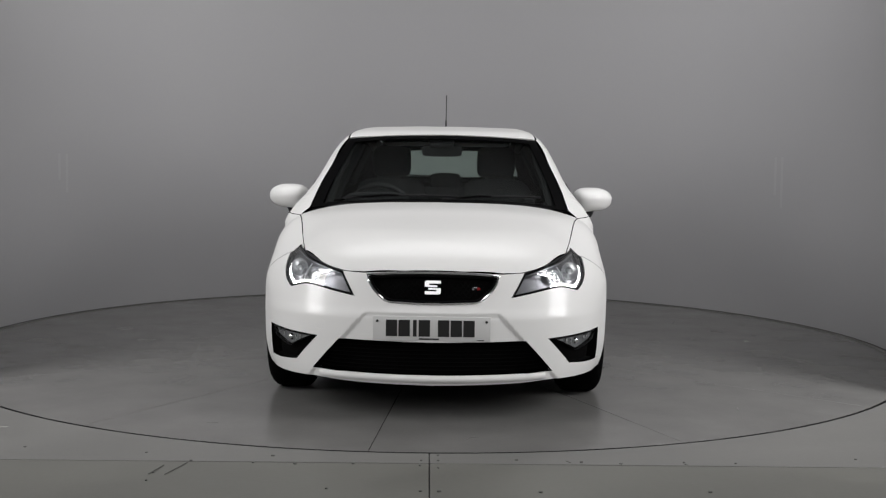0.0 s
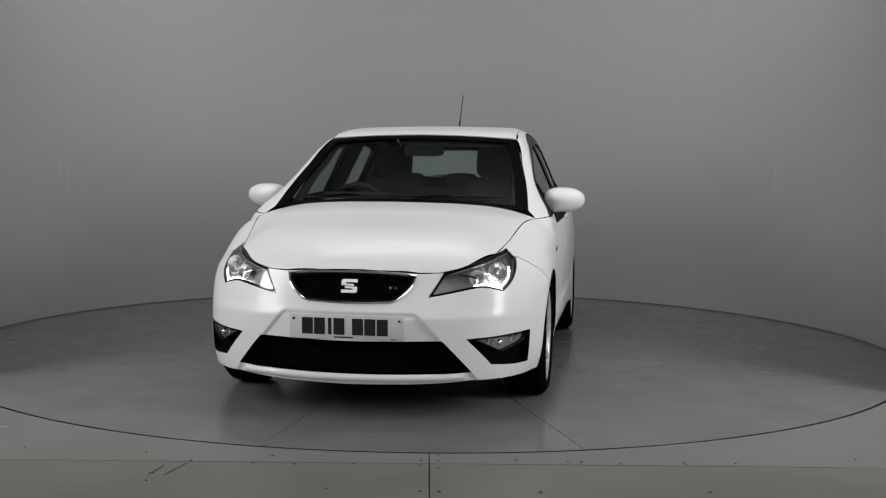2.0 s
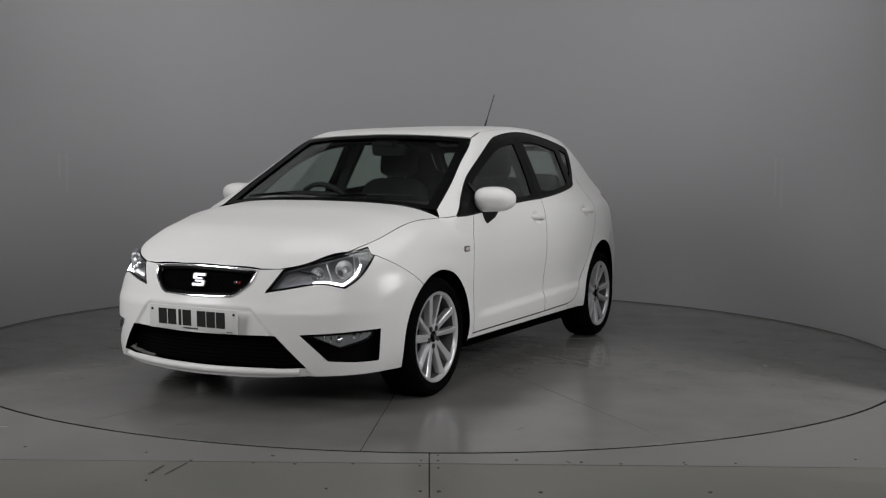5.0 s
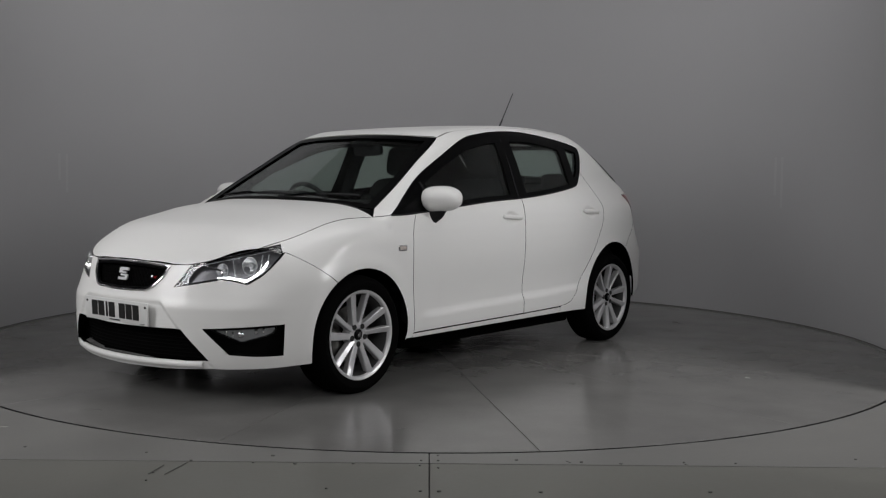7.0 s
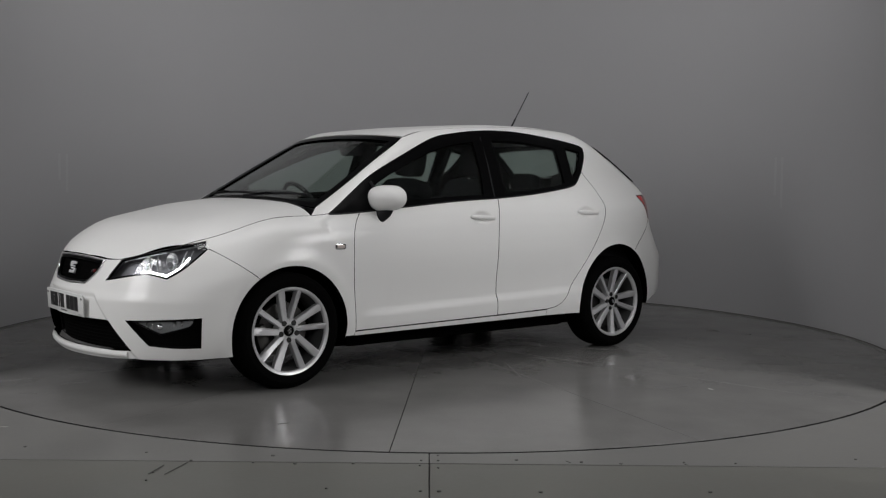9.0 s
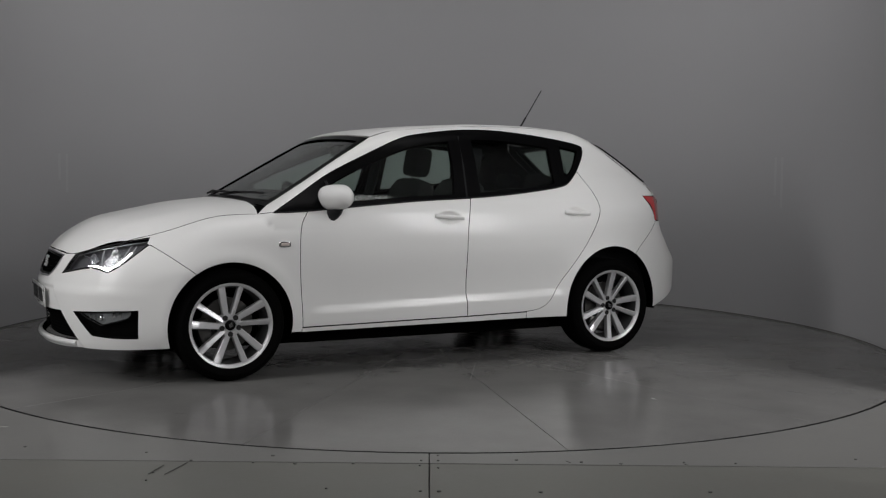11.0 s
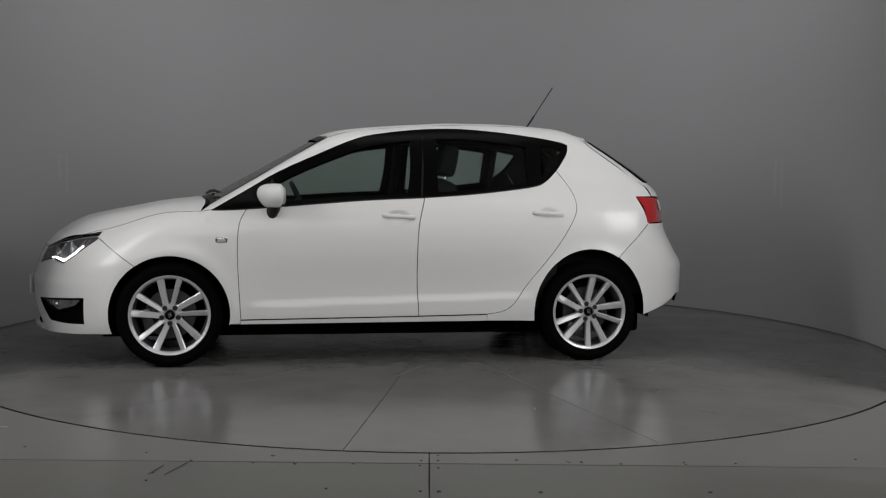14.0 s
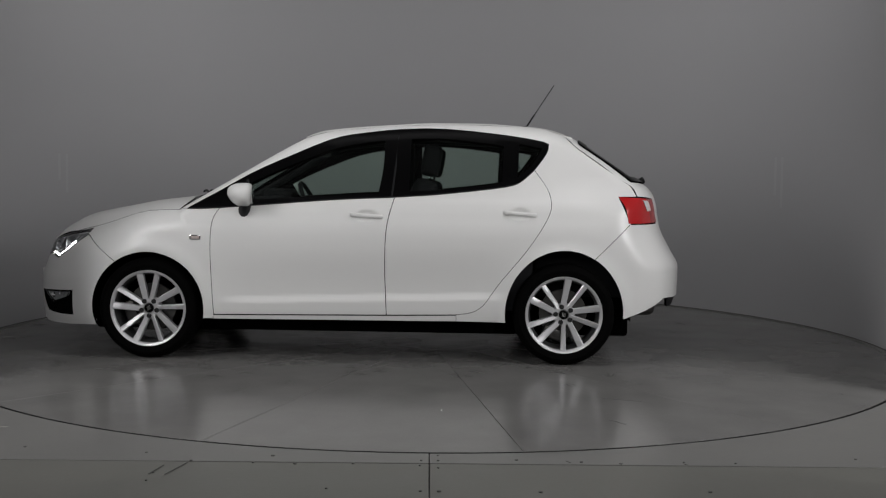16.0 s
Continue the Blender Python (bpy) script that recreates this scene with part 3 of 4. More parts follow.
GRILLE = outline([(-0.292, 0.652), (-0.15, 0.661), (0.0, 0.664), (0.15, 0.661), (0.292, 0.652)], [(0.262, 0.600), (0.205, 0.552), (0.175, 0.543)], [(0.0, 0.538), (-0.175, 0.543)], [(-0.205, 0.552), (-0.262, 0.600), (-0.292, 0.652)])
GRILLE = [nose_xy((2.04 - 0.42 * y * y, y, z)) for y, z in GRILLE]
INTAKE = outline([(-0.400, 0.370), (0.0, 0.366), (0.400, 0.370)], [(0.530, 0.225)], [(0.3, 0.214), (0.0, 0.212), (-0.3, 0.214), (-0.530, 0.225)], [(-0.400, 0.370)])
INTAKE = [nose_xy((2.06 - 0.42 * y * y, y, z)) for y, z in INTAKE]


def front_end():
    top = [(0.0, 2.014, 0.676), (0.15, 2.01, 0.673), (0.31, 1.985, 0.664)]
    left = [nose_xy((x, y, z)) for y, x, z in top]
    rim_l = outline(left, [nose_xy((1.955, 0.412, 0.669))], [nose_xy((2.00, 0.345, 0.562))],
                    [nose_xy(p) for p in ((1.985, 0.454, 0.580), (1.94, 0.540, 0.597), (1.90, 0.593, 0.602), (1.838, 0.668, 0.583))],
                    [nose_xy(p) for p in ((1.77, 0.707, 0.630), (1.645, 0.728, 0.733))],
                    [nose_xy(p) for p in on_side(SEAM_N[::-1])],
                    [nose_xy(p) for p in on_side(oval_arch(AXLE, 0.335, 0.335, 55.5, -19, 10)[1:])],
                    [nose_xy(p) for p in ((1.75, 0.715, 0.186), (1.955, 0.555, 0.186))],
                    [nose_xy(p) for p in ((2.03, 0.35, 0.174), (2.08, 0.0, 0.168))])
    # close along the middle, then join both halves
    k = max(i for i, p in enumerate(rim_l) if p[0] > 0.004)
    half = rim_l[:k + 1]
    full = half + [(0.0, 0.168)] + mirror_flat(half[1:])
    bumper = panel("front_bumper", on_nose, full, PAINT, car, holes=[GRILLE, INTAKE, FOG, mirror_flat(FOG)], grid=0.009, gap=0.0015, thick=0.02)
    # grille: chrome surround, mesh, badges
    g = new("front_grille")
    g.parent = car
    panel("grille_back", on_nose, GRILLE, MESHBLACK, g, gap=-0.004, lift=-0.03, thick=0.004, grid=0.04)
    part("chrome_surround", tube(on_form(on_nose, inset(GRILLE, -0.004), 0.002), 0.0055, True), CHROME, g, "polished chrome strip")
    part("black_surround", tube(on_form(on_nose, inset(GRILLE, 0.006), -0.004), 0.006, True), BLACK, g)
    # slanting lattice of the mesh
    bars = []
    for s in (1, -1):
        for i in range(-18, 19):
            y0, y1 = i * 0.024 - s * 0.05, i * 0.024 + s * 0.05
            line = [(y0 + (y1 - y0) * k / 8, 0.545 + 0.115 * k / 8) for k in range(9)]
            flat = [nose_xy((2.04 - 0.42 * y * y, y, z)) for y, z in line]
            keep = inside(inset(GRILLE, 0.004), np.array(flat))
            run = [p for p, q in zip(flat, keep) if q]
            if len(run) > 2:
                bars.append(tube(on_form(on_nose, run, -0.018), 0.0022, False, 5))
    part("mesh", merge(*bars), MESHBLACK, g, "black lattice mesh", smooth=True)
    # two interlocked hooks for the maker's mark
    hook = [(-0.036, 0.003), (0.020, 0.001), (0.020, 0.010), (-0.016, 0.011), (-0.016, 0.017), (0.036, 0.017), (0.036, 0.031), (-0.028, 0.031), (-0.036, 0.025)]
    for turn in (0, 180):
        part("badge_hook", prism(hook, -0.004, 0.005, 0.0012), SATIN, g, "satin silver emblem").matrix_basis = Matrix.Translation((2.052, 0, 0.606)) @ Matrix(((0, 0, 1, 0), (1, 0, 0, 0), (0, 1, 0, 0), (0, 0, 0, 1))) @ pose(0, 0, 0, -14) @ pose(0, 0, 0, 0, 0, turn)
    for y, w, m in ((0.184, 0.015, CHROME), (0.204, 0.015, RED)):
        part("trim_badge", box(0.005, w, 0.013, pose(2.033 - 0.42 * y * y, y, 0.600, 0, -12, 24), 0.002), m, g)
    # lower intake and its mesh
    n = new("lower_intake")
    n.parent = car
    panel("intake_back", on_nose, INTAKE, MESHBLACK, n, gap=-0.01, lift=-0.06, thick=0.004, grid=0.05)
    bars = []
    for z in np.arange(0.228, 0.37, 0.018):
        w = 0.40 + (0.37 - z) * 0.85
        line = [nose_xy((2.06 - 0.42 * (w * k / 10) ** 2, w * k / 10, z)) for k in range(-10, 11)]
        bars.append(tube(on_form(on_nose, line, -0.045), 0.0022, False, 5))
    part("mesh", merge(*bars), MESHBLACK, n, "black grille bars")
    # painted blade under the intake
    lip = [nose_xy((2.06 - 0.42 * (0.50 * k / 14) ** 2, 0.50 * k / 14, 0.198 + 0.006 * (k / 14) ** 2)) for k in range(-14, 15)]
    part("splitter", tube(on_form(on_nose, lip, -0.004), 0.017, False, 10, 0.9), PAINT, car)
    # registration plate: plain bars for its characters
    pl = new("registration_plate")
    pl.parent = car
    pl.matrix_basis = pose(2.096, -0.001, 0.427, 0, 3, 0)
    part("plate", box(0.006, 0.520, 0.111, Matrix(), 0.002), PLATE, pl)
    for y, w in ((-0.178, 0.05), (-0.122, 0.05), (-0.075, 0.016), (-0.033, 0.05), (0.052, 0.05), (0.108, 0.05), (0.164, 0.05)):
        part("bar", box(0.002, w, 0.074, pose(0.0036, y, 0.003)), INK, pl, smooth=False)
    part("maker_line", box(0.002, 0.088, 0.006, pose(0.0036, -0.012, -0.045)), INK, pl, smooth=False)
    part("maker_mark", box(0.002, 0.03, 0.003, pose(0.0036, 0.215, -0.048)), INK, pl, smooth=False)
    for y in (-0.241, 0.241):
        part("screw_cap", rod(0.006, 0.003, pose(0.0042, y, 0.034, 0, 90, 0), 12), INK, pl)
    # towing-eye cover
    part("tow_cover", tube(on_form(on_nose, [nose_xy((1.98 + 0.02 * math.cos(a), -0.50 + 0.021 * math.cos(a), 0.425 + 0.021 * math.sin(a))) for a in np.linspace(0, 2 * math.pi, 28)[:-1]], -0.0008), 0.0012, True, 6), PAINT, car)


def bonnet():
    front = on_nose([nose_xy(p) for p in ((2.014, 0.0, 0.678), (2.012, 0.08, 0.6775), (2.01, 0.15, 0.675), (1.985, 0.31, 0.666), (1.955, 0.412, 0.671), (1.876, 0.516, 0.704), (1.735, 0.620, 0.744))])
    front = [(float(p[0]), float(p[1])) for p in front]
    edge, seam = front[:4], front[4:]
    rear = BONNET_SEAM[1:]
    back = [(1.060, 0.700), (1.048, 0.60), (1.050, 0.43), (1.064, 0.25), (1.070, 0.0)]
    half = outline(edge, seam, rear, back)
    k = max(i for i, p in enumerate(half) if p[1] > 0.004)
    half = half[:k + 1]
    full = half + [(1.070, 0.0)] + [(x, -y) for x, y in half[1:]][::-1]
    panel("bonnet", on_top, full, PAINT, car, grid=0.025, gap=0.001, thick=0.02)
    # black scuttle and wipers under the screen
    line = [(1.040, 0.62), (1.044, 0.45), (1.058, 0.25), (1.064, 0.0), (1.058, -0.25), (1.044, -0.45), (1.040, -0.62)]
    p = on_form(on_top, through_points(line, 0.04), -0.012)
    part("scuttle", tube(p, 0.016, False, 8), PLASTIC, car)
    for y0, y1, dx in ((-0.52, 0.10, 0.0), (0.02, 0.55, 0.0)):
        w = new("wiper")
        w.parent = car
        flat = [(y0 + (y1 - y0) * k / 10, 0.968 + 0.02 * math.sin(math.pi * k / 14)) for k in range(11)]
        q = on_form(on_front, flat, 0.014)
        part("blade", tube(q, 0.007, False, 6), PLASTIC, w)
        part("arm", tube([q[0], tuple(Vector(q[4]) + Vector((0.01, 0, 0.006))), q[5]], 0.006, False, 6), BLACK, w)


def sides():
    arch_f = oval_arch(AXLE, 0.335, 0.335, 192, 55.5, 20)
    wing_top = [(x, float(z)) for x, y, z in on_top([tuple(v) for v in through_points(BONNET_SEAM, 0.05)])]
    fender = outline(SEAM_F, [(0.845, 0.247)], [(0.900, 0.247)], arch_f, SEAM_N[1:], [(1.622, 0.763)], wing_top[:1], wing_top[1:], [(1.000, 0.900)], [(0.805, 0.909)])
    both(lambda m: panel("front_wing", on_side, fender, PAINT, car, flip=m, grid=0.022, gap=0.0014))
    d1 = outline(SEAM_F, SEAM_B[::-1][:1], SEAM_B[::-1][1:], BELT_F[::-1][1:])
    d2 = outline(SEAM_B, [(-0.60, 0.292)], SEAM_R[::-1][1:], BELT_R[::-1][1:])

    def door(name, rim, hx, m):
        d = new(name)
        d.parent = car
        s = -1 if m else 1
        panel("skin", on_side, rim, PAINT, d, flip=m, grid=0.014)
        # cup and bar of the handle
        z = 0.862 if hx > -0.5 else 0.884
        c = on_side([(hx + 0.13, z)])[0]
        q = [(hx - 0.092, 0.0), (hx - 0.084, 0.010), (hx - 0.05, 0.020), (hx, 0.022), (hx + 0.05, 0.020), (hx + 0.084, 0.010), (hx + 0.092, 0.0)]
        h = tube([(x, c[1] + o - 0.004 + 0.0, z + 0.001 * k) for k, (x, o) in enumerate(through_points(q, 0.015))], 0.0125, False, 10, 0.62)
        part("handle", mirrored(h, m), PAINT, d)
        return d
    both(lambda m: door("front_door", d1, -0.065, m))
    both(lambda m: door("rear_door", d2, -0.968, m))
    sill = outline([(0.842, 0.267), (-0.188, 0.280)], [(-0.600, 0.288)], [(-0.600, 0.252)], [(0.842, 0.244)], [(0.842, 0.267)])
    both(lambda m: panel("sill", on_side, sill, PAINT, car, flip=m, grid=0.03, gap=0.001))
    # pillars, roof rail and rear quarter in one pressing
    rail = [(x, float(z)) for x, y, z in on_top([(0.345, 0.560), (0.2, 0.552), (0.0, 0.540), (-0.3, 0.525), (-0.6, 0.515), (-0.9, 0.500), (-1.1, 0.490), (-1.24, 0.480)])]
    arch_r = oval_arch(-AXLE, 0.347, 0.378, 120, -8, 20)[1:]
    pillar = [(float(p[0]), float(p[2])) for p in on_front(SCREEN_EDGE)]
    quarter = outline([COWL], pillar[:1], pillar[1:], rail[1:], STERN_EDGE[:3], STERN_EDGE[3:], [(-1.552, 0.998)], [(-1.618, 0.838)], SEAM_T[::-1], arch_r, [(-0.600, 0.252)], [(-0.600, 0.292)], SEAM_R[::-1][1:], DLO_TOP[1:], [COWL])
    both(lambda m: panel("body_side", on_side, quarter, PAINT, car, flip=m, grid=0.022, gap=0.001))
    # black window surround and panes
    both(lambda m: panel("window_surround", on_side, DLO, BLACK, car, holes=[FRONT_PANE, REAR_PANE, CORNER_PANE], flip=m, gap=0.001, lift=-0.004, thick=0.03, grid=0.04))
    for name, rim in (("front_side_window", FRONT_PANE), ("rear_side_window", REAR_PANE), ("corner_window", CORNER_PANE)):
        for o in both(lambda m: panel(name, on_side, rim, WINDOW, car, flip=m, gap=-0.006, lift=-0.010, thick=0.0005, grid=0.05, back=WINDOW, label="green tinted glass")):
            o.visible_shadow = False
    for y in (1, -1):
        s = -1 if y < 0 else 1
        bar = on_form(on_side, through_points([(0.615, 0.93), (0.665, 1.07)], 0.03), 0.0)
        part("window_divider", mirrored(tube(bar, 0.008, False, 6), y < 0), PLASTIC, car)
        bar = on_form(on_side, through_points([(1.0, 0.897), (0.805, 0.9055), (0.147, 0.9595), (-0.226, 0.980), (-0.534, 1.005), (-0.868, 1.046), (-0.955, 1.069)], 0.05), 0.001)
        part("belt_seal", mirrored(tube(bar, 0.0045, False, 6), y < 0), PLASTIC, car)
        # side repeater
        c = on_side([(0.947, 0.728)])[0]
        r = new("side_repeater")
        r.parent = car
        part("bezel", mirrored(rounded(0.068, 0.014, 0.032, pose(*c)), y < 0), CHROME, r)
        part("lens", mirrored(rounded(0.050, 0.014, 0.018, pose(c[0], c[1] + 0.003, c[2])), y < 0), AMBER, r, "clear lens over an amber bulb")


def mirrors():
    def one(m):
        r = new("door_mirror")
        r.parent = car
        bm = bmesh.new()
        bmesh.ops.create_uvsphere(bm, u_segments=32, v_segments=20, radius=1)
        for v in bm.verts:
            q = 2.9
            x, y, z = v.co / (abs(v.co.x) ** q + abs(v.co.y) ** q + abs(v.co.z) ** q) ** (1 / q)
            flat = 0.42 if x < 0 else 1.0
            px = 0.108 * x * flat * (1 - 0.25 * max(y, 0)) * (1 - 0.28 * max(-z, 0))
            py = 0.112 * y
            pz = 0.068 * z * (1 - 0.24 * max(y, 0) ** 2) - 0.022 * max(-y, 0) * max(-z, 0)
            v.co = (px, py, pz)
        bm.transform(pose(0.640, 0.868, 0.984, 0, 0, 8))
        part("shell", mirrored(bm, m), PAINT, r)
        g = bmesh.new()
        bmesh.ops.create_uvsphere(g, u_segments=28, v_segments=12, radius=1)
        g.transform(pose(0.602, 0.864, 0.984, 0, 0, 8) @ Matrix.Diagonal((0.008, 0.086, 0.054, 1)))
        part("mirror_glass", mirrored(g, m), CHROME, r, "silvered mirror glass")
        f = tube([(0.668, 0.775, 0.880), (0.665, 0.805, 0.888), (0.655, 0.832, 0.912), (0.645, 0.850, 0.950)], 0.046, False, 12, 0.75)
        part("foot", mirrored(f, m), PLASTIC, r, "black plastic foot")
        return r
    both(one)


def roof_and_glass():
    brow = [(float(p[0]), float(p[1])) for p in on_front([(0.0, 1.355), (0.15, 1.353), (0.30, 1.348), (0.45, 1.340), (0.560, 1.331)])]
    half = outline(brow, [(0.2, 0.552), (0.0, 0.540), (-0.3, 0.525), (-0.6, 0.515), (-0.9, 0.500), (-1.1, 0.490), (-1.24, 0.480)], [(-1.285, 0.30), (-1.305, 0.0)])
    k = max(i for i, p in enumerate(half) if p[1] > 0.004)
    half = half[:k + 1]
    full = half + [(-1.305, 0.0)] + [(x, -y) for x, y in half[1:]][::-1]
    panel("roof", on_top, full, PAINT, car, grid=0.035, back=HEADLINER, gap=0.0012)
    # windscreen with its black border
    h = outline([(0.0, 0.962), (0.30, 0.957), (0.55, 0.942), (0.694, 0.930)], SCREEN_EDGE[1:], [(0.30, 1.347), (0.0, 1.354)])
    k = max(i for i, p in enumerate(h) if p[0] > 0.004)
    h = h[:k + 1]
    full = h + [(0.0, 1.354)] + [(-y, z) for y, z in h[1:]][::-1]
    hole = [(y * 0.95, z) for y, z in inset(full, 0.022)]
    panel("screen_border", on_front, full, BLACK, car, holes=[hole], gap=0.001, lift=-0.003, thick=0.006, grid=0.05)
    w = panel("windscreen", on_front, full, SCREEN, car, gap=0.006, lift=-0.012, thick=0.0005, grid=0.05, back=SCREEN, label="tinted laminated glass")
    w.visible_shadow = False
    # sensor pod and shade band at the top
    part("sensor_pod", box(0.12, 0.15, 0.03, pose(0.345, 0, 1.315, 0, 29, 0), 0.012), PLASTIC, car)
    # tailgate
    stern = [(float(p[1]), float(p[2])) for p in on_side(STERN_EDGE)]
    h = outline([(0.0, 1.385), (0.30, 1.378), (0.495, 1.360)], [(0.53, 1.335)] + stern[:3], stern[3:], [(0.49, 0.985)], [(0.50, 0.840)], [(0.47, 0.66), (0.30, 0.62), (0.0, 0.615)])
    k = max(i for i, p in enumerate(h) if p[0] > 0.004)
    h = h[:k + 1]
    full = h + [(0.0, 0.615)] + [(-y, z) for y, z in h[1:]][::-1]
    p = outline([(0.0, 1.345), (0.30, 1.338), (0.49, 1.322)], [(0.535, 1.285), (0.606, 1.085)], [(0.30, 1.075), (0.0, 1.072)])
    k = max(i for i, q in enumerate(p) if q[0] > 0.004)
    p = p[:k + 1]
    pane = p + [(0.0, 1.072)] + [(-y, z) for y, z in p[1:]][::-1]
    panel("tailgate", on_back, full, PAINT, car, holes=[pane], grid=0.03)
    panel("rear_screen_border", on_back, inset(pane, -0.002), BLACK, car, holes=[inset(pane, 0.03)], gap=0.003, lift=0.010, thick=0.012, grid=0.05)
    g = panel("rear_screen", on_back, pane, WINDOW, car, gap=0.004, lift=-0.006, thick=0.0005, grid=0.05, back=WINDOW, label="green tinted glass")
    g.visible_shadow = False
    part("spoiler", box(0.10, 0.94, 0.020, pose(-1.245, 0, 1.357, 0, -13, 0), 0.009, 3), PAINT, car)
    rw = new("rear_wiper")
    rw.parent = car
    a = on_back([(0.0, 1.075)])[0]
    part("pivot", rod(0.022, 0.04, pose(a[0] - 0.012, 0, a[2] + 0.02, 0, -60, 0), 14, bevel=0.006), PLASTIC, rw)
    part("arm", tube(on_form(on_back, [(0.0, 1.085), (-0.12, 1.10), (-0.30, 1.11)], 0.016), 0.007, False, 6), PLASTIC, rw)
    # aerial
    an = new("roof_aerial")
    an.parent = car
    r = on_top([(-1.02, 0.0)])[0]
    part("base", box(0.085, 0.032, 0.018, pose(-1.0, 0, r[2] + 0.010, 0, 3, 0), 0.008, 3), PLASTIC, an)
    d = Vector((-1.207, 0, 1.714)) - Vector((-1.03, 0, r[2] + 0.012))
    s = Vector((-1.03, 0, r[2] + 0.012))
    part("mast", tube([tuple(s + d * k) for k in (0, 0.3)], 0.0058, False, 8), PLASTIC, an)
    part("rod", tube([tuple(s + d * k) for k in (0.28, 1.0)], 0.0033, False, 6), PLASTIC, an)


def rear_end():
    lamp = outline([stern_xy(p) for p in ((-1.552, 0.715, 0.998), (-1.70, 0.655, 0.992), (-1.80, 0.500, 0.985))], [stern_xy((-1.86, 0.505, 0.842))], [stern_xy(p) for p in ((-1.78, 0.70, 0.840), (-1.620, 0.795, 0.840))], [stern_xy((-1.552, 0.715, 0.998))])

    def one(m):
        t = new("tail_lamp")
        t.parent = car
        panel("lens", on_stern, lamp, REDLENS, t, flip=m, grid=0.02, gap=0.002, lift=0.001, label="red lens")
        clear = outline([stern_xy((-1.705, 0.66, 0.978))], [stern_xy((-1.745, 0.60, 0.976))], [stern_xy((-1.79, 0.60, 0.915))], [stern_xy((-1.755, 0.66, 0.912))], [stern_xy((-1.705, 0.66, 0.978))])
        panel("reversing_lens", on_stern, clear, PLATE, t, flip=m, grid=0.02, gap=0.001, lift=0.004, thick=0.004, label="clear white lens")
        return t
    both(one)
    rim = outline([stern_xy((-2.0, 0.0, 0.612)), stern_xy((-1.97, 0.30, 0.617)), stern_xy((-1.93, 0.48, 0.66))], [stern_xy((-1.86, 0.505, 0.838))], [stern_xy((-1.78, 0.70, 0.836)), stern_xy((-1.620, 0.795, 0.836))], [stern_xy(p) for p in on_side(SEAM_T[::-1])],
                  [stern_xy(p) for p in on_side([(-AXLE - 0.347 * math.cos(radians(a)), HUB_Z + 0.378 * math.sin(radians(a))) for a in (54, 47, 40, 30, 20, 10, 0, -4)])],
                  [stern_xy((-1.72, 0.77, 0.325)), stern_xy((-1.86, 0.70, 0.395))], [stern_xy((-2.0, 0.40, 0.385)), stern_xy((-2.02, 0.0, 0.38))])
    k = max(i for i, p in enumerate(rim) if p[0] > 0.004)
    half = rim[:k + 1]
    full = half + [(0.0, 0.38)] + mirror_flat(half[1:])
    panel("rear_bumper", on_stern, full, PAINT, car, grid=0.022)
    d = [stern_xy((-2.03 + 0.25 * y * y, y, 0.385)) for y in np.linspace(-0.66, 0.66, 25)]
    low = [stern_xy((-2.0 + 0.25 * y * y, y, 0.33)) for y in np.linspace(0.60, -0.60, 25)]
    panel("diffuser", on_stern, d + low, PLASTIC, car, gap=0.001, lift=-0.012, grid=0.05, label="black plastic diffuser")
    ex = new("exhaust")
    ex.parent = car
    for y in (0.46, 0.54):
        part("tailpipe", lathe([(0.030, -0.05), (0.030, 0.05), (0.026, 0.05), (0.026, -0.05), (0.030, -0.05)], 20), STEEL, ex).matrix_basis = pose(-1.74, y, 0.315, 0, -95, 0)


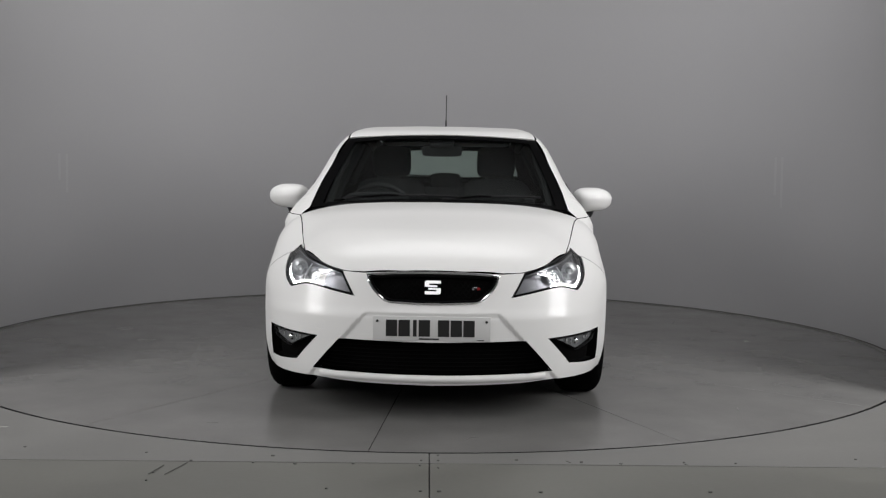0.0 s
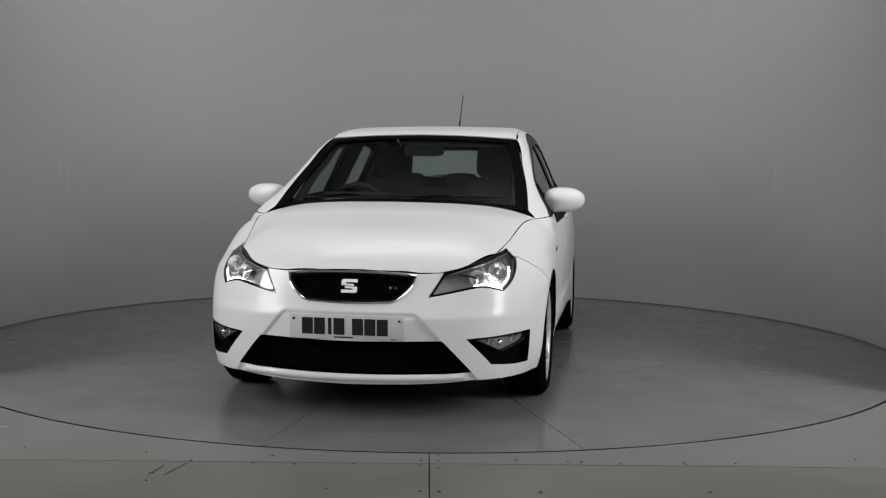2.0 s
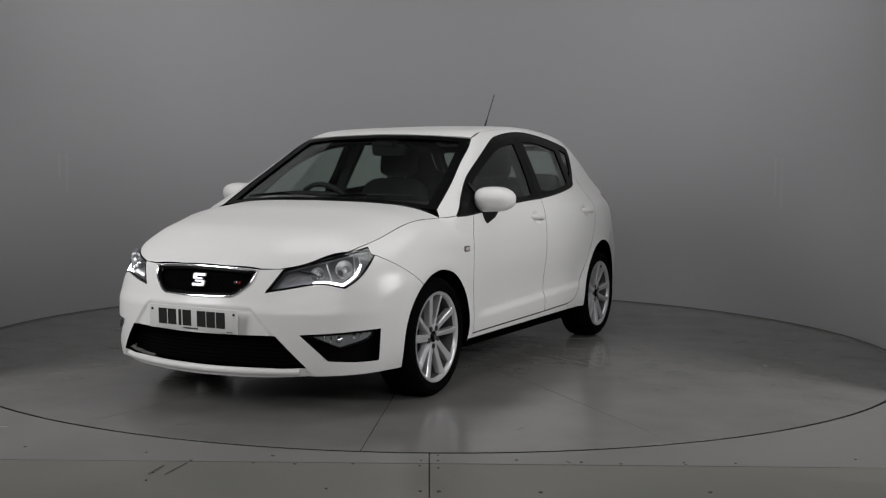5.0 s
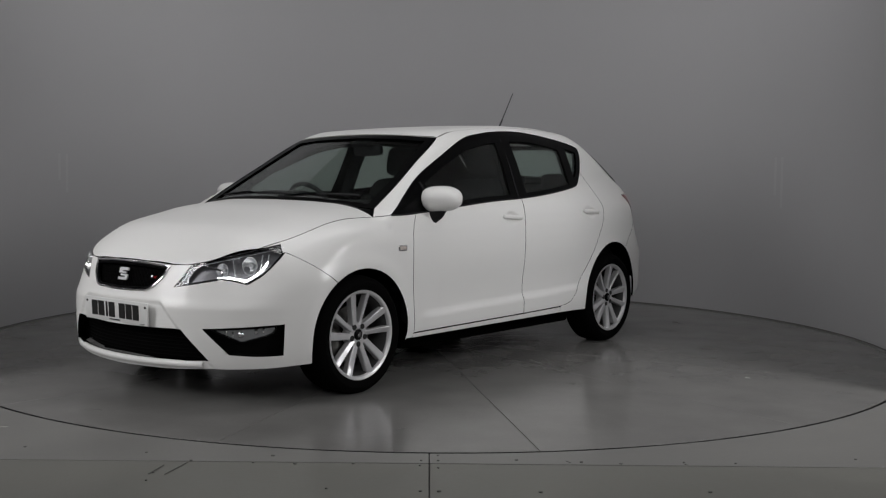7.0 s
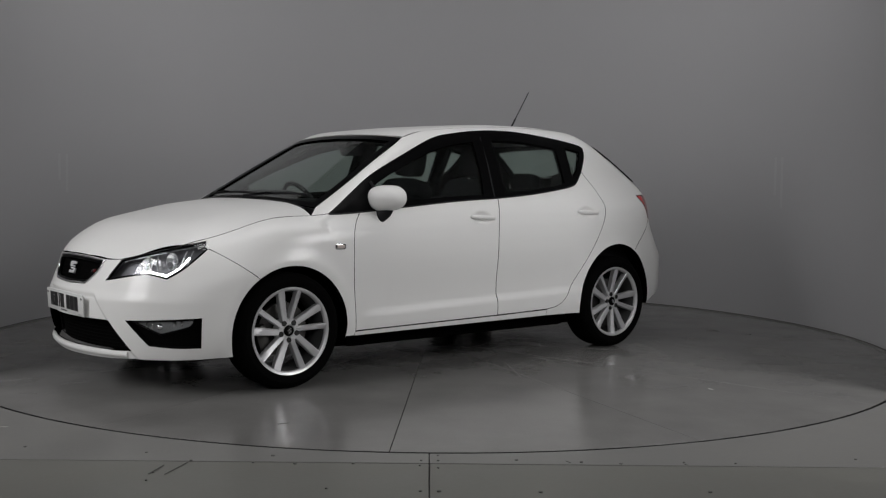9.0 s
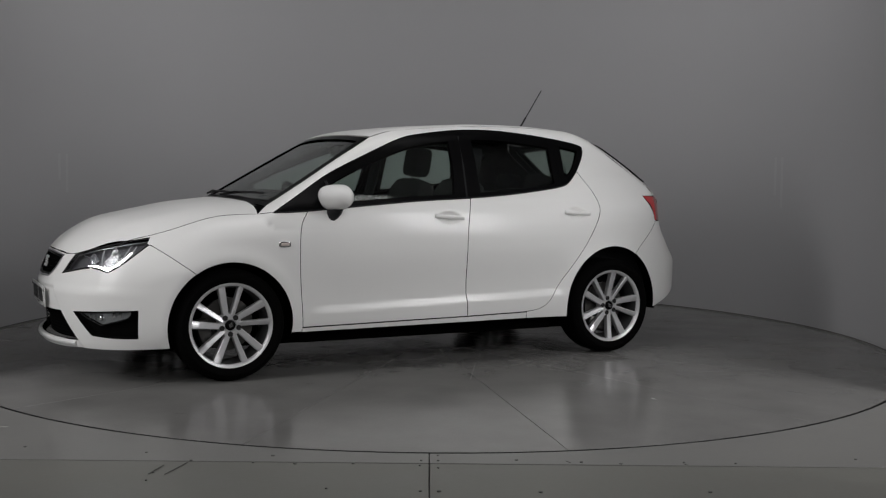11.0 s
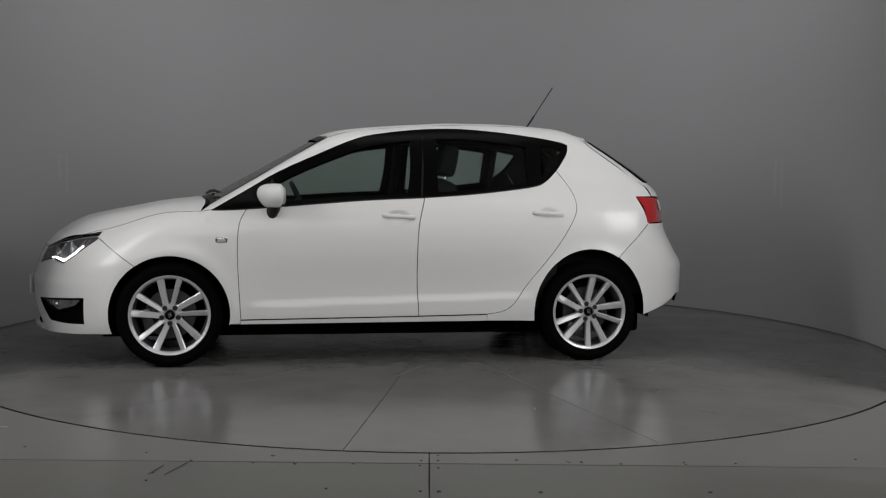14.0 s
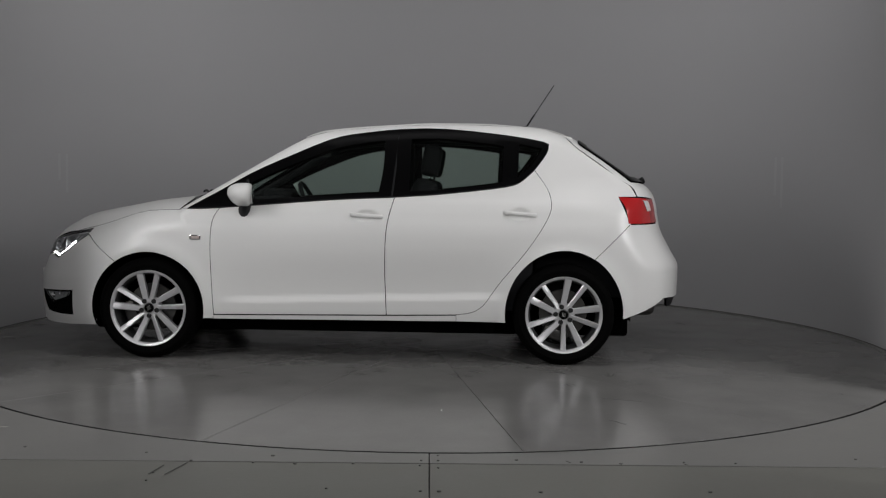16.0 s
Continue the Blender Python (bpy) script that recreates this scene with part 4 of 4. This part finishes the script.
def lamps():
    def head(m):
        h = new("headlight")
        h.parent = car
        lens = panel("lens", on_nose, LAMP, LENSGLASS, h, flip=m, gap=0.0025, thick=0.0006, grid=0.03, back=LENSGLASS, label="clear polycarbonate lens")
        lens.visible_shadow = False
        deep = Vector((-0.036, -0.024, -0.006))
        back = panel("housing", on_nose, LAMP, BEZEL, h, flip=m, gap=-0.001, thick=0.003, grid=0.03)
        back.data.transform(Matrix.Translation((deep.x, -deep.y if m else deep.y, deep.z)))
        # side walls of the recess
        a = on_form(on_nose, LAMP, -0.001)
        b = [tuple(Vector(p) + deep * 1.02) for p in a]
        bm = bmesh.new()
        va, vb = [bm.verts.new(p) for p in a], [bm.verts.new(p) for p in b]
        for i in range(len(a)):
            j = (i + 1) % len(a)
            bm.faces.new((va[i], va[j], vb[j], vb[i]))
        part("recess", mirrored(bm, m), BEZEL, h)
        # dark rim inside the lens
        part("rim", mirrored(tube(on_form(on_nose, inset(LAMP, 0.005), -0.006), 0.0055, True, 6), m), BLACK, h)
        # reflector bowls and the lens of the dipped beam
        for flat, r in ((nose_xy((1.79, 0.640, 0.678)), 0.040), (nose_xy((1.885, 0.550, 0.652)), 0.031)):
            c = Vector(on_form(on_nose, [flat], -0.022)[0])
            bowl = lathe([(0.006, -0.010), (r * 0.5, -0.006), (r * 0.85, 0.002), (r, 0.012), (r + 0.004, 0.012)], 28)
            bowl.transform(Matrix.Translation(c) @ pose(0, 0, 0, 0, 84, 14))
            part("reflector", mirrored(bowl, m), REFLECTOR, h, "chromed reflector bowl")
            ball = bmesh.new()
            bmesh.ops.create_uvsphere(ball, u_segments=18, v_segments=12, radius=r * 0.42)
            ball.transform(Matrix.Translation(c + Vector((-0.008, 0, 0))))
            part("bulb", mirrored(ball, m), REFLECTOR, h)
        # slanting blades between the bowls, and a bright line under the upper edge
        for p0, p1 in (((1.86, 0.585, 0.700), (1.85, 0.600, 0.622)), ((1.745, 0.672, 0.725), (1.775, 0.680, 0.650)), ((1.72, 0.690, 0.728), (1.745, 0.697, 0.668))):
            line = [nose_xy(tuple(Vector(p0).lerp(Vector(p1), k / 6))) for k in range(7)]
            part("blade", mirrored(tube(on_form(on_nose, line, -0.017), 0.0038, False, 6), m), REFLECTOR, h, "bright reflector blade")
        brow = [nose_xy(p) for p in ((1.945, 0.425, 0.660), (1.876, 0.516, 0.690), (1.735, 0.622, 0.729), (1.66, 0.685, 0.745))]
        part("brow_strip", mirrored(tube(on_form(on_nose, through_points(brow, 0.02), -0.010), 0.0020, False, 6), m), REFLECTOR, h)
        fin = [nose_xy(p) for p in ((1.935, 0.475, 0.668), (1.90, 0.548, 0.648), (1.905, 0.560, 0.612))]
        part("divider", mirrored(tube(on_form(on_nose, through_points(fin, 0.01), -0.014), 0.0045, False, 6), m), CHROME, h)
        # angled light guide along the foot and the outer corner
        led = [nose_xy(p) for p in ((1.935, 0.560, 0.607), (1.90, 0.600, 0.612), (1.838, 0.655, 0.600))]
        led2 = [nose_xy(p) for p in ((1.838, 0.655, 0.600), (1.785, 0.690, 0.640), (1.735, 0.695, 0.690))]
        part("led_strip", mirrored(tube(on_form(on_nose, through_points(led, 0.01), -0.009), 0.0072, False, 8), m), GLOW, h, "glowing white light guide")
        part("led_strip", mirrored(tube(on_form(on_nose, through_points(led2, 0.01), -0.010), 0.0042, False, 8), m), GLOW, h, "glowing white light guide")
        return h
    both(head)

    def fog(m):
        f = new("fog_lamp")
        f.parent = car
        panel("pocket", on_nose, FOG, MESHBLACK, f, flip=m, gap=-0.002, lift=-0.045, thick=0.004, grid=0.03)
        a, b = on_form(on_nose, FOG, -0.001), on_form(on_nose, FOG, -0.047)
        bm = bmesh.new()
        va, vb = [bm.verts.new(p) for p in a], [bm.verts.new(p) for p in b]
        for i in range(len(a)):
            j = (i + 1) % len(a)
            bm.faces.new((va[i], va[j], vb[j], vb[i]))
        part("pocket_wall", mirrored(bm, m), MESHBLACK, f)
        lens = outline([nose_xy((1.955, 0.548, 0.372))], [nose_xy((1.735, 0.752, 0.386))], [nose_xy((1.745, 0.74, 0.352)), nose_xy((1.86, 0.655, 0.312))], [nose_xy((1.955, 0.548, 0.372))])
        panel("reflector", on_nose, lens, REFLECTOR, f, flip=m, gap=0.004, lift=-0.020, thick=0.003, grid=0.02)
        lz = panel("lens", on_nose, lens, LENSGLASS, f, flip=m, gap=0, lift=-0.005, thick=0.0005, grid=0.03, back=LENSGLASS, label="clear lens")
        lz.visible_shadow = False
        part("rim", mirrored(tube(on_form(on_nose, lens, -0.005), 0.003, True, 6), m), BLACK, f)
        c = on_form(on_nose, [nose_xy((1.86, 0.65, 0.352))], -0.016)[0]
        ball = bmesh.new()
        bmesh.ops.create_uvsphere(ball, u_segments=16, v_segments=10, radius=0.016)
        ball.transform(Matrix.Translation(c))
        part("bulb", mirrored(ball, m), CHROME, f)
        for q, wide in (((1.905, 0.600, 0.356), 0.010), ((1.885, 0.622, 0.352), 0.008), ((1.80, 0.690, 0.366), 0.016), ((1.775, 0.712, 0.370), 0.012)):
            at = on_form(on_nose, [nose_xy(q)], -0.014)[0]
            part("facet", mirrored(box(0.004, wide, 0.026, pose(*at, 0, 0, 42), 0.0015), m), CHROME, f, "bright reflector facet")
        return f
    both(fog)


front_end()
bonnet()
sides()
mirrors()
roof_and_glass()
rear_end()
lamps()


# ---- wheels, underside and cabin ----
def wheel():
    """One wheel about z, its outer face up."""
    w = new("wheel")
    w.parent = car
    half, R, rim = 0.104, 0.300, 0.226
    tyre = lathe([(rim - 0.004, -half + 0.012), (rim + 0.012, -half + 0.002), (rim + 0.038, -half - 0.004), (R - 0.018, -half + 0.008), (R - 0.005, -half + 0.024), (R, -half + 0.05), (R, half - 0.05), (R - 0.005, half - 0.024), (R - 0.018, half - 0.008), (rim + 0.038, half + 0.004), (rim + 0.012, half - 0.002), (rim - 0.004, half - 0.012)], 72)
    part("tyre", tyre, RUBBER, w, "black low-profile tyre")
    barrel = lathe([(rim - 0.004, -half + 0.012), (0.20, -0.06), (0.195, 0.02), (0.205, half - 0.035), (rim - 0.016, half - 0.020)], 64)
    part("barrel", barrel, ALLOYDARK, w)
    lip = lathe([(rim - 0.018, half - 0.026), (rim - 0.016, half - 0.014), (rim - 0.010, half - 0.008), (rim + 0.001, half - 0.006), (rim + 0.003, half - 0.012)], 72)
    part("rim_lip", lip, ALLOY, w)
    # ten blades in five pairs, wider at the rim, dished towards the hub
    spokes = []
    for i in range(5):
        for s, a0, a1, w0, w1 in ((-1, 10.0, 21.5, 0.0150, 0.0205), (1, 22.0, 21.0, 0.0120, 0.0160)):
            b = bmesh.new()
            n = 9
            rows = []
            for k in range(n + 1):
                t = k / n
                hw = w0 + (w1 - w0) * t
                z = half - 0.030 + 0.018 * t**1.5
                ends = [Vector((math.cos(radians(72 * i + s * e)) * q, math.sin(radians(72 * i + s * e)) * q, 0)) for e, q in ((a0, 0.045), (a1, rim - 0.013))]
                c = ends[0].lerp(ends[1], t)
                d = (ends[1] - ends[0]).normalized()
                q = Vector((-d.y, d.x, 0))
                lean = 0.0015 if s < 0 else 0.005
                rows.append([b.verts.new(c + q * o * hw + Vector((0, 0, z + dz))) for o, dz in ((-1, -0.034), (-1, -0.004 - lean), (-0.75, -lean * 0.7), (0.75, lean * 0.7), (1, -0.004 + lean), (1, -0.034))])
            for k in range(n):
                for j in range(5):
                    b.faces.new((rows[k][j], rows[k][j + 1], rows[k + 1][j + 1], rows[k + 1][j]))
                b.faces.new((rows[k][5], rows[k][0], rows[k + 1][0], rows[k + 1][5]))
            b.faces.new(rows[0])
            b.faces.new(rows[-1][::-1])
            bmesh.ops.recalc_face_normals(b, faces=b.faces[:])
            spokes.append(b)
    for b in spokes:
        part("spoke", b, ALLOY, w)
    part("hub", lathe([(0.0, half - 0.034), (0.030, half - 0.034), (0.034, half - 0.030), (0.060, half - 0.031), (0.066, half - 0.045), (0.066, half - 0.08), (0.0, half - 0.08)], 40), ALLOY, w)
    part("centre_cap", lathe([(0.0, half - 0.022), (0.022, half - 0.023), (0.028, half - 0.028), (0.028, half - 0.04)], 28), BLACK, w, "black centre cap")
    for dy in (-0.008, 0.0, 0.008):
        part("cap_mark", box(0.022, 0.004, 0.002, pose(0.0, dy, half - 0.0215, 0, 0, 18)), CHROME, w, smooth=False)
    # proud black discs stand in for the shade in the bolt holes
    for i in range(5):
        a = radians(72 * i)
        part("bolt_hole_shade", rod(0.0145, 0.012, pose(0.048 * math.cos(a), 0.048 * math.sin(a), half - 0.0340), 16), INK, w)
    part("brake_disc", lathe([(0.06, -0.012), (0.142, -0.012), (0.142, 0.010), (0.06, 0.010), (0.06, -0.012)], 48), STEEL, w)
    part("caliper", box(0.07, 0.15, 0.07, pose(0.13, 0.0, 0.0), 0.015), STEEL, w)
    return w


def wheels():
    first = wheel()
    turn = {(1, 1): 18, (1, -1): 10, (-1, 1): 69, (-1, -1): 70}
    for (fx, s), a in turn.items():
        w = first if (fx, s) == (1, 1) else copy_thing(first, Matrix())
        w.parent = car
        w.matrix_basis = pose(AXLE * fx, s * (0.733 if fx > 0 else 0.730), HUB_Z - 0.002, -90 * s, 0, 0) @ pose(0, 0, 0, 0, 0, a)
    # wheel houses, their shade put into a near-black colour
    for fx in (1, -1):
        for s in (1, -1):
            bm = bmesh.new()
            n, r = 24, 0.40
            rings = []
            for y in (0.50, 0.70 if fx > 0 else 0.76):
                rings.append([bm.verts.new((AXLE * fx + r * math.cos(radians(-6 + 192 * k / n)), s * y, HUB_Z + (r + (0.02 if fx < 0 else 0)) * math.sin(radians(-6 + 192 * k / n)))) for k in range(n + 1)])
            for k in range(n):
                bm.faces.new((rings[0][k], rings[0][k + 1], rings[1][k + 1], rings[1][k]))
            bm.faces.new(rings[0])
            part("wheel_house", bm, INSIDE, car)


def underside():
    # low, near-black pan and members block light, to darken the floor below
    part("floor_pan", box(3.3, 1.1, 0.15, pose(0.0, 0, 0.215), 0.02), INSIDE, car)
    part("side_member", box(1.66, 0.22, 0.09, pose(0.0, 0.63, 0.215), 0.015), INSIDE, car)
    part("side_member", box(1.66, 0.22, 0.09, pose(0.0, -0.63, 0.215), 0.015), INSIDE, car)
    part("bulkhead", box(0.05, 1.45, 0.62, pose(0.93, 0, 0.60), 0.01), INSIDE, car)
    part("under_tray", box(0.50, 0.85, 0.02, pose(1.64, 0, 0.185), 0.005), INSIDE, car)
    part("exhaust_box", box(0.35, 0.5, 0.13, pose(-1.66, 0.20, 0.32), 0.05, 3), STEEL, car)
    for s in (1, -1):
        part("door_lining", box(1.86, 0.05, 0.62, pose(-0.12, s * 0.735, 0.62), 0.02), DASH, car)
        part("quarter_lining", box(0.62, 0.05, 0.62, pose(-1.38, s * 0.64, 0.70), 0.02), DASH, car)
    part("boot_lining", box(0.05, 1.0, 0.5, pose(-1.72, 0, 0.72), 0.02), DASH, car)
    for s in (1, -1):
        # pillar linings behind the black surround
        for x0, x1, z1 in ((-0.145, -0.305, 1.37),):
            a = on_form(on_side, [(-0.215, 0.99), (-0.23, 1.18), (-0.235, 1.36)], -0.05)
            part("pillar_lining", mirrored(tube(a, 0.05, False, 8, 0.6), s < 0), DASH, car)
        a = on_form(on_side, [(-0.93, 1.07), (-0.935, 1.20), (-0.945, 1.33)], -0.04)
        part("pillar_lining", mirrored(tube(a, 0.03, False, 8, 0.6), s < 0), DASH, car)
        a = on_form(on_side, through_points([(0.98, 0.96), (0.66, 1.145), (0.36, 1.315), (0.1, 1.375), (-0.3, 1.40), (-0.8, 1.385), (-1.15, 1.34)], 0.08), -0.055)
        part("roof_lining_edge", mirrored(tube(a, 0.024, False, 8), s < 0), DASH, car)


def cabin():
    d = new("dashboard")
    d.parent = car
    part("top_pad", rounded(0.52, 1.40, 0.20, pose(0.80, 0, 0.855, 0, 4, 0)), DASH, d)
    part("lower_panel", rounded(0.30, 1.38, 0.40, pose(0.68, 0, 0.66)), DASH, d)
    part("instrument_hood", rounded(0.20, 0.36, 0.12, pose(0.66, -0.36, 0.95)), DASH, d)
    sw = new("steering_wheel")
    sw.parent = car
    sw.matrix_basis = pose(0.44, -0.36, 0.885, 0, -64, 0)
    ring = [(0.183 * math.cos(a), 0.183 * math.sin(a), 0) for a in np.linspace(0, 2 * math.pi, 40)[:-1]]
    part("rim", tube(ring, 0.0155, True, 10), PLASTIC, sw)
    part("boss", rounded(0.15, 0.16, 0.06, pose(0, 0, -0.01)), PLASTIC, sw)
    for a in (90, -90, 180):
        part("spoke", box(0.13, 0.035, 0.018, pose(0.115 * math.cos(radians(a)), 0.115 * math.sin(radians(a)), -0.004, 0, 0, a), 0.006), PLASTIC, sw)
    part("column", rod(0.035, 0.25, pose(0, 0, -0.14), 14), PLASTIC, sw)

    def seat(y):
        s = new("front_seat")
        s.parent = car
        s.matrix_basis = pose(-0.02, y, 0)
        part("cushion", rounded(0.50, 0.50, 0.20, pose(0.05, 0, 0.43, 0, -6, 0)), FABRIC, s)
        part("backrest", rounded(0.18, 0.49, 0.68, pose(-0.29, 0, 0.76, 0, -17, 0)), FABRIC, s)
        part("bolster", rounded(0.22, 0.10, 0.50, pose(-0.25, 0.21, 0.73, 0, -17, 0)), FABRIC, s)
        part("bolster", rounded(0.22, 0.10, 0.50, pose(-0.25, -0.21, 0.73, 0, -17, 0)), FABRIC, s)
        part("headrest", rounded(0.115, 0.255, 0.20, pose(-0.405, 0, 1.205, 0, -10, 0)), FABRIC, s)
        for o in (-0.06, 0.06):
            part("headrest_post", rod(0.006, 0.16, pose(-0.392, o, 1.09, 0, -12, 0), 10), CHROME, s)
        part("base", box(0.45, 0.40, 0.10, pose(0.05, 0, 0.30), 0.02), PLASTIC, s)
    seat(0.35)
    seat(-0.35)
    b = new("rear_bench")
    b.parent = car
    part("cushion", rounded(0.50, 1.28, 0.20, pose(-0.75, 0, 0.46, 0, -5, 0)), FABRIC, b)
    part("backrest", rounded(0.17, 1.26, 0.60, pose(-1.10, 0, 0.74, 0, -20, 0)), FABRIC, b)
    for y in (-0.40, 0.0, 0.40):
        part("headrest", rounded(0.09, 0.23, 0.12, pose(-1.19, y, 1.075, 0, -12, 0)), FABRIC, b)
        for o in (-0.05, 0.05):
            part("headrest_post", rod(0.005, 0.10, pose(-1.18, y + o, 1.02, 0, -12, 0), 8), CHROME, b)
    part("parcel_shelf", box(0.42, 1.15, 0.02, pose(-1.42, 0, 0.985, 0, -3, 0), 0.006), DASH, car)
    m = new("interior_mirror")
    m.parent = car
    part("shell", rounded(0.045, 0.245, 0.070, pose(0.31, 0, 1.262, 0, 12, -6)), PLASTIC, m)
    part("stalk", rod(0.012, 0.08, pose(0.335, 0, 1.305, 0, 30, 0), 10), PLASTIC, m)


wheels()
underside()
cabin()


# ---- what moves: the turntable and the car on it, about one upright axis ----
CAR_AT = pose(0.0808, -0.3972, 0, 0, 0, -91.728)
TURN = 5.863


def turned(t):
    """Degrees turned at t seconds: rest, a soft start, then a steady rate."""
    t0, t1 = 0.17, 0.848
    if t <= t0:
        return 0.0
    if t < t1:
        return -TURN * (t - t0) ** 2 / (2 * (t1 - t0))
    return -TURN * (t - 0.509)


def motions():
    times = [0, 0.1, 0.17, 0.25, 0.35, 0.5, 0.65, 0.75, 0.85, 1.0] + [1.0 + 0.5 * i for i in range(1, 31)]
    walk(table, [(t, pose(0, 0, 0, 0, 0, turned(t))) for t in times])
    walk(car, [(t, pose(0, 0, 0, 0, 0, turned(t)) @ CAR_AT) for t in times])


motions()
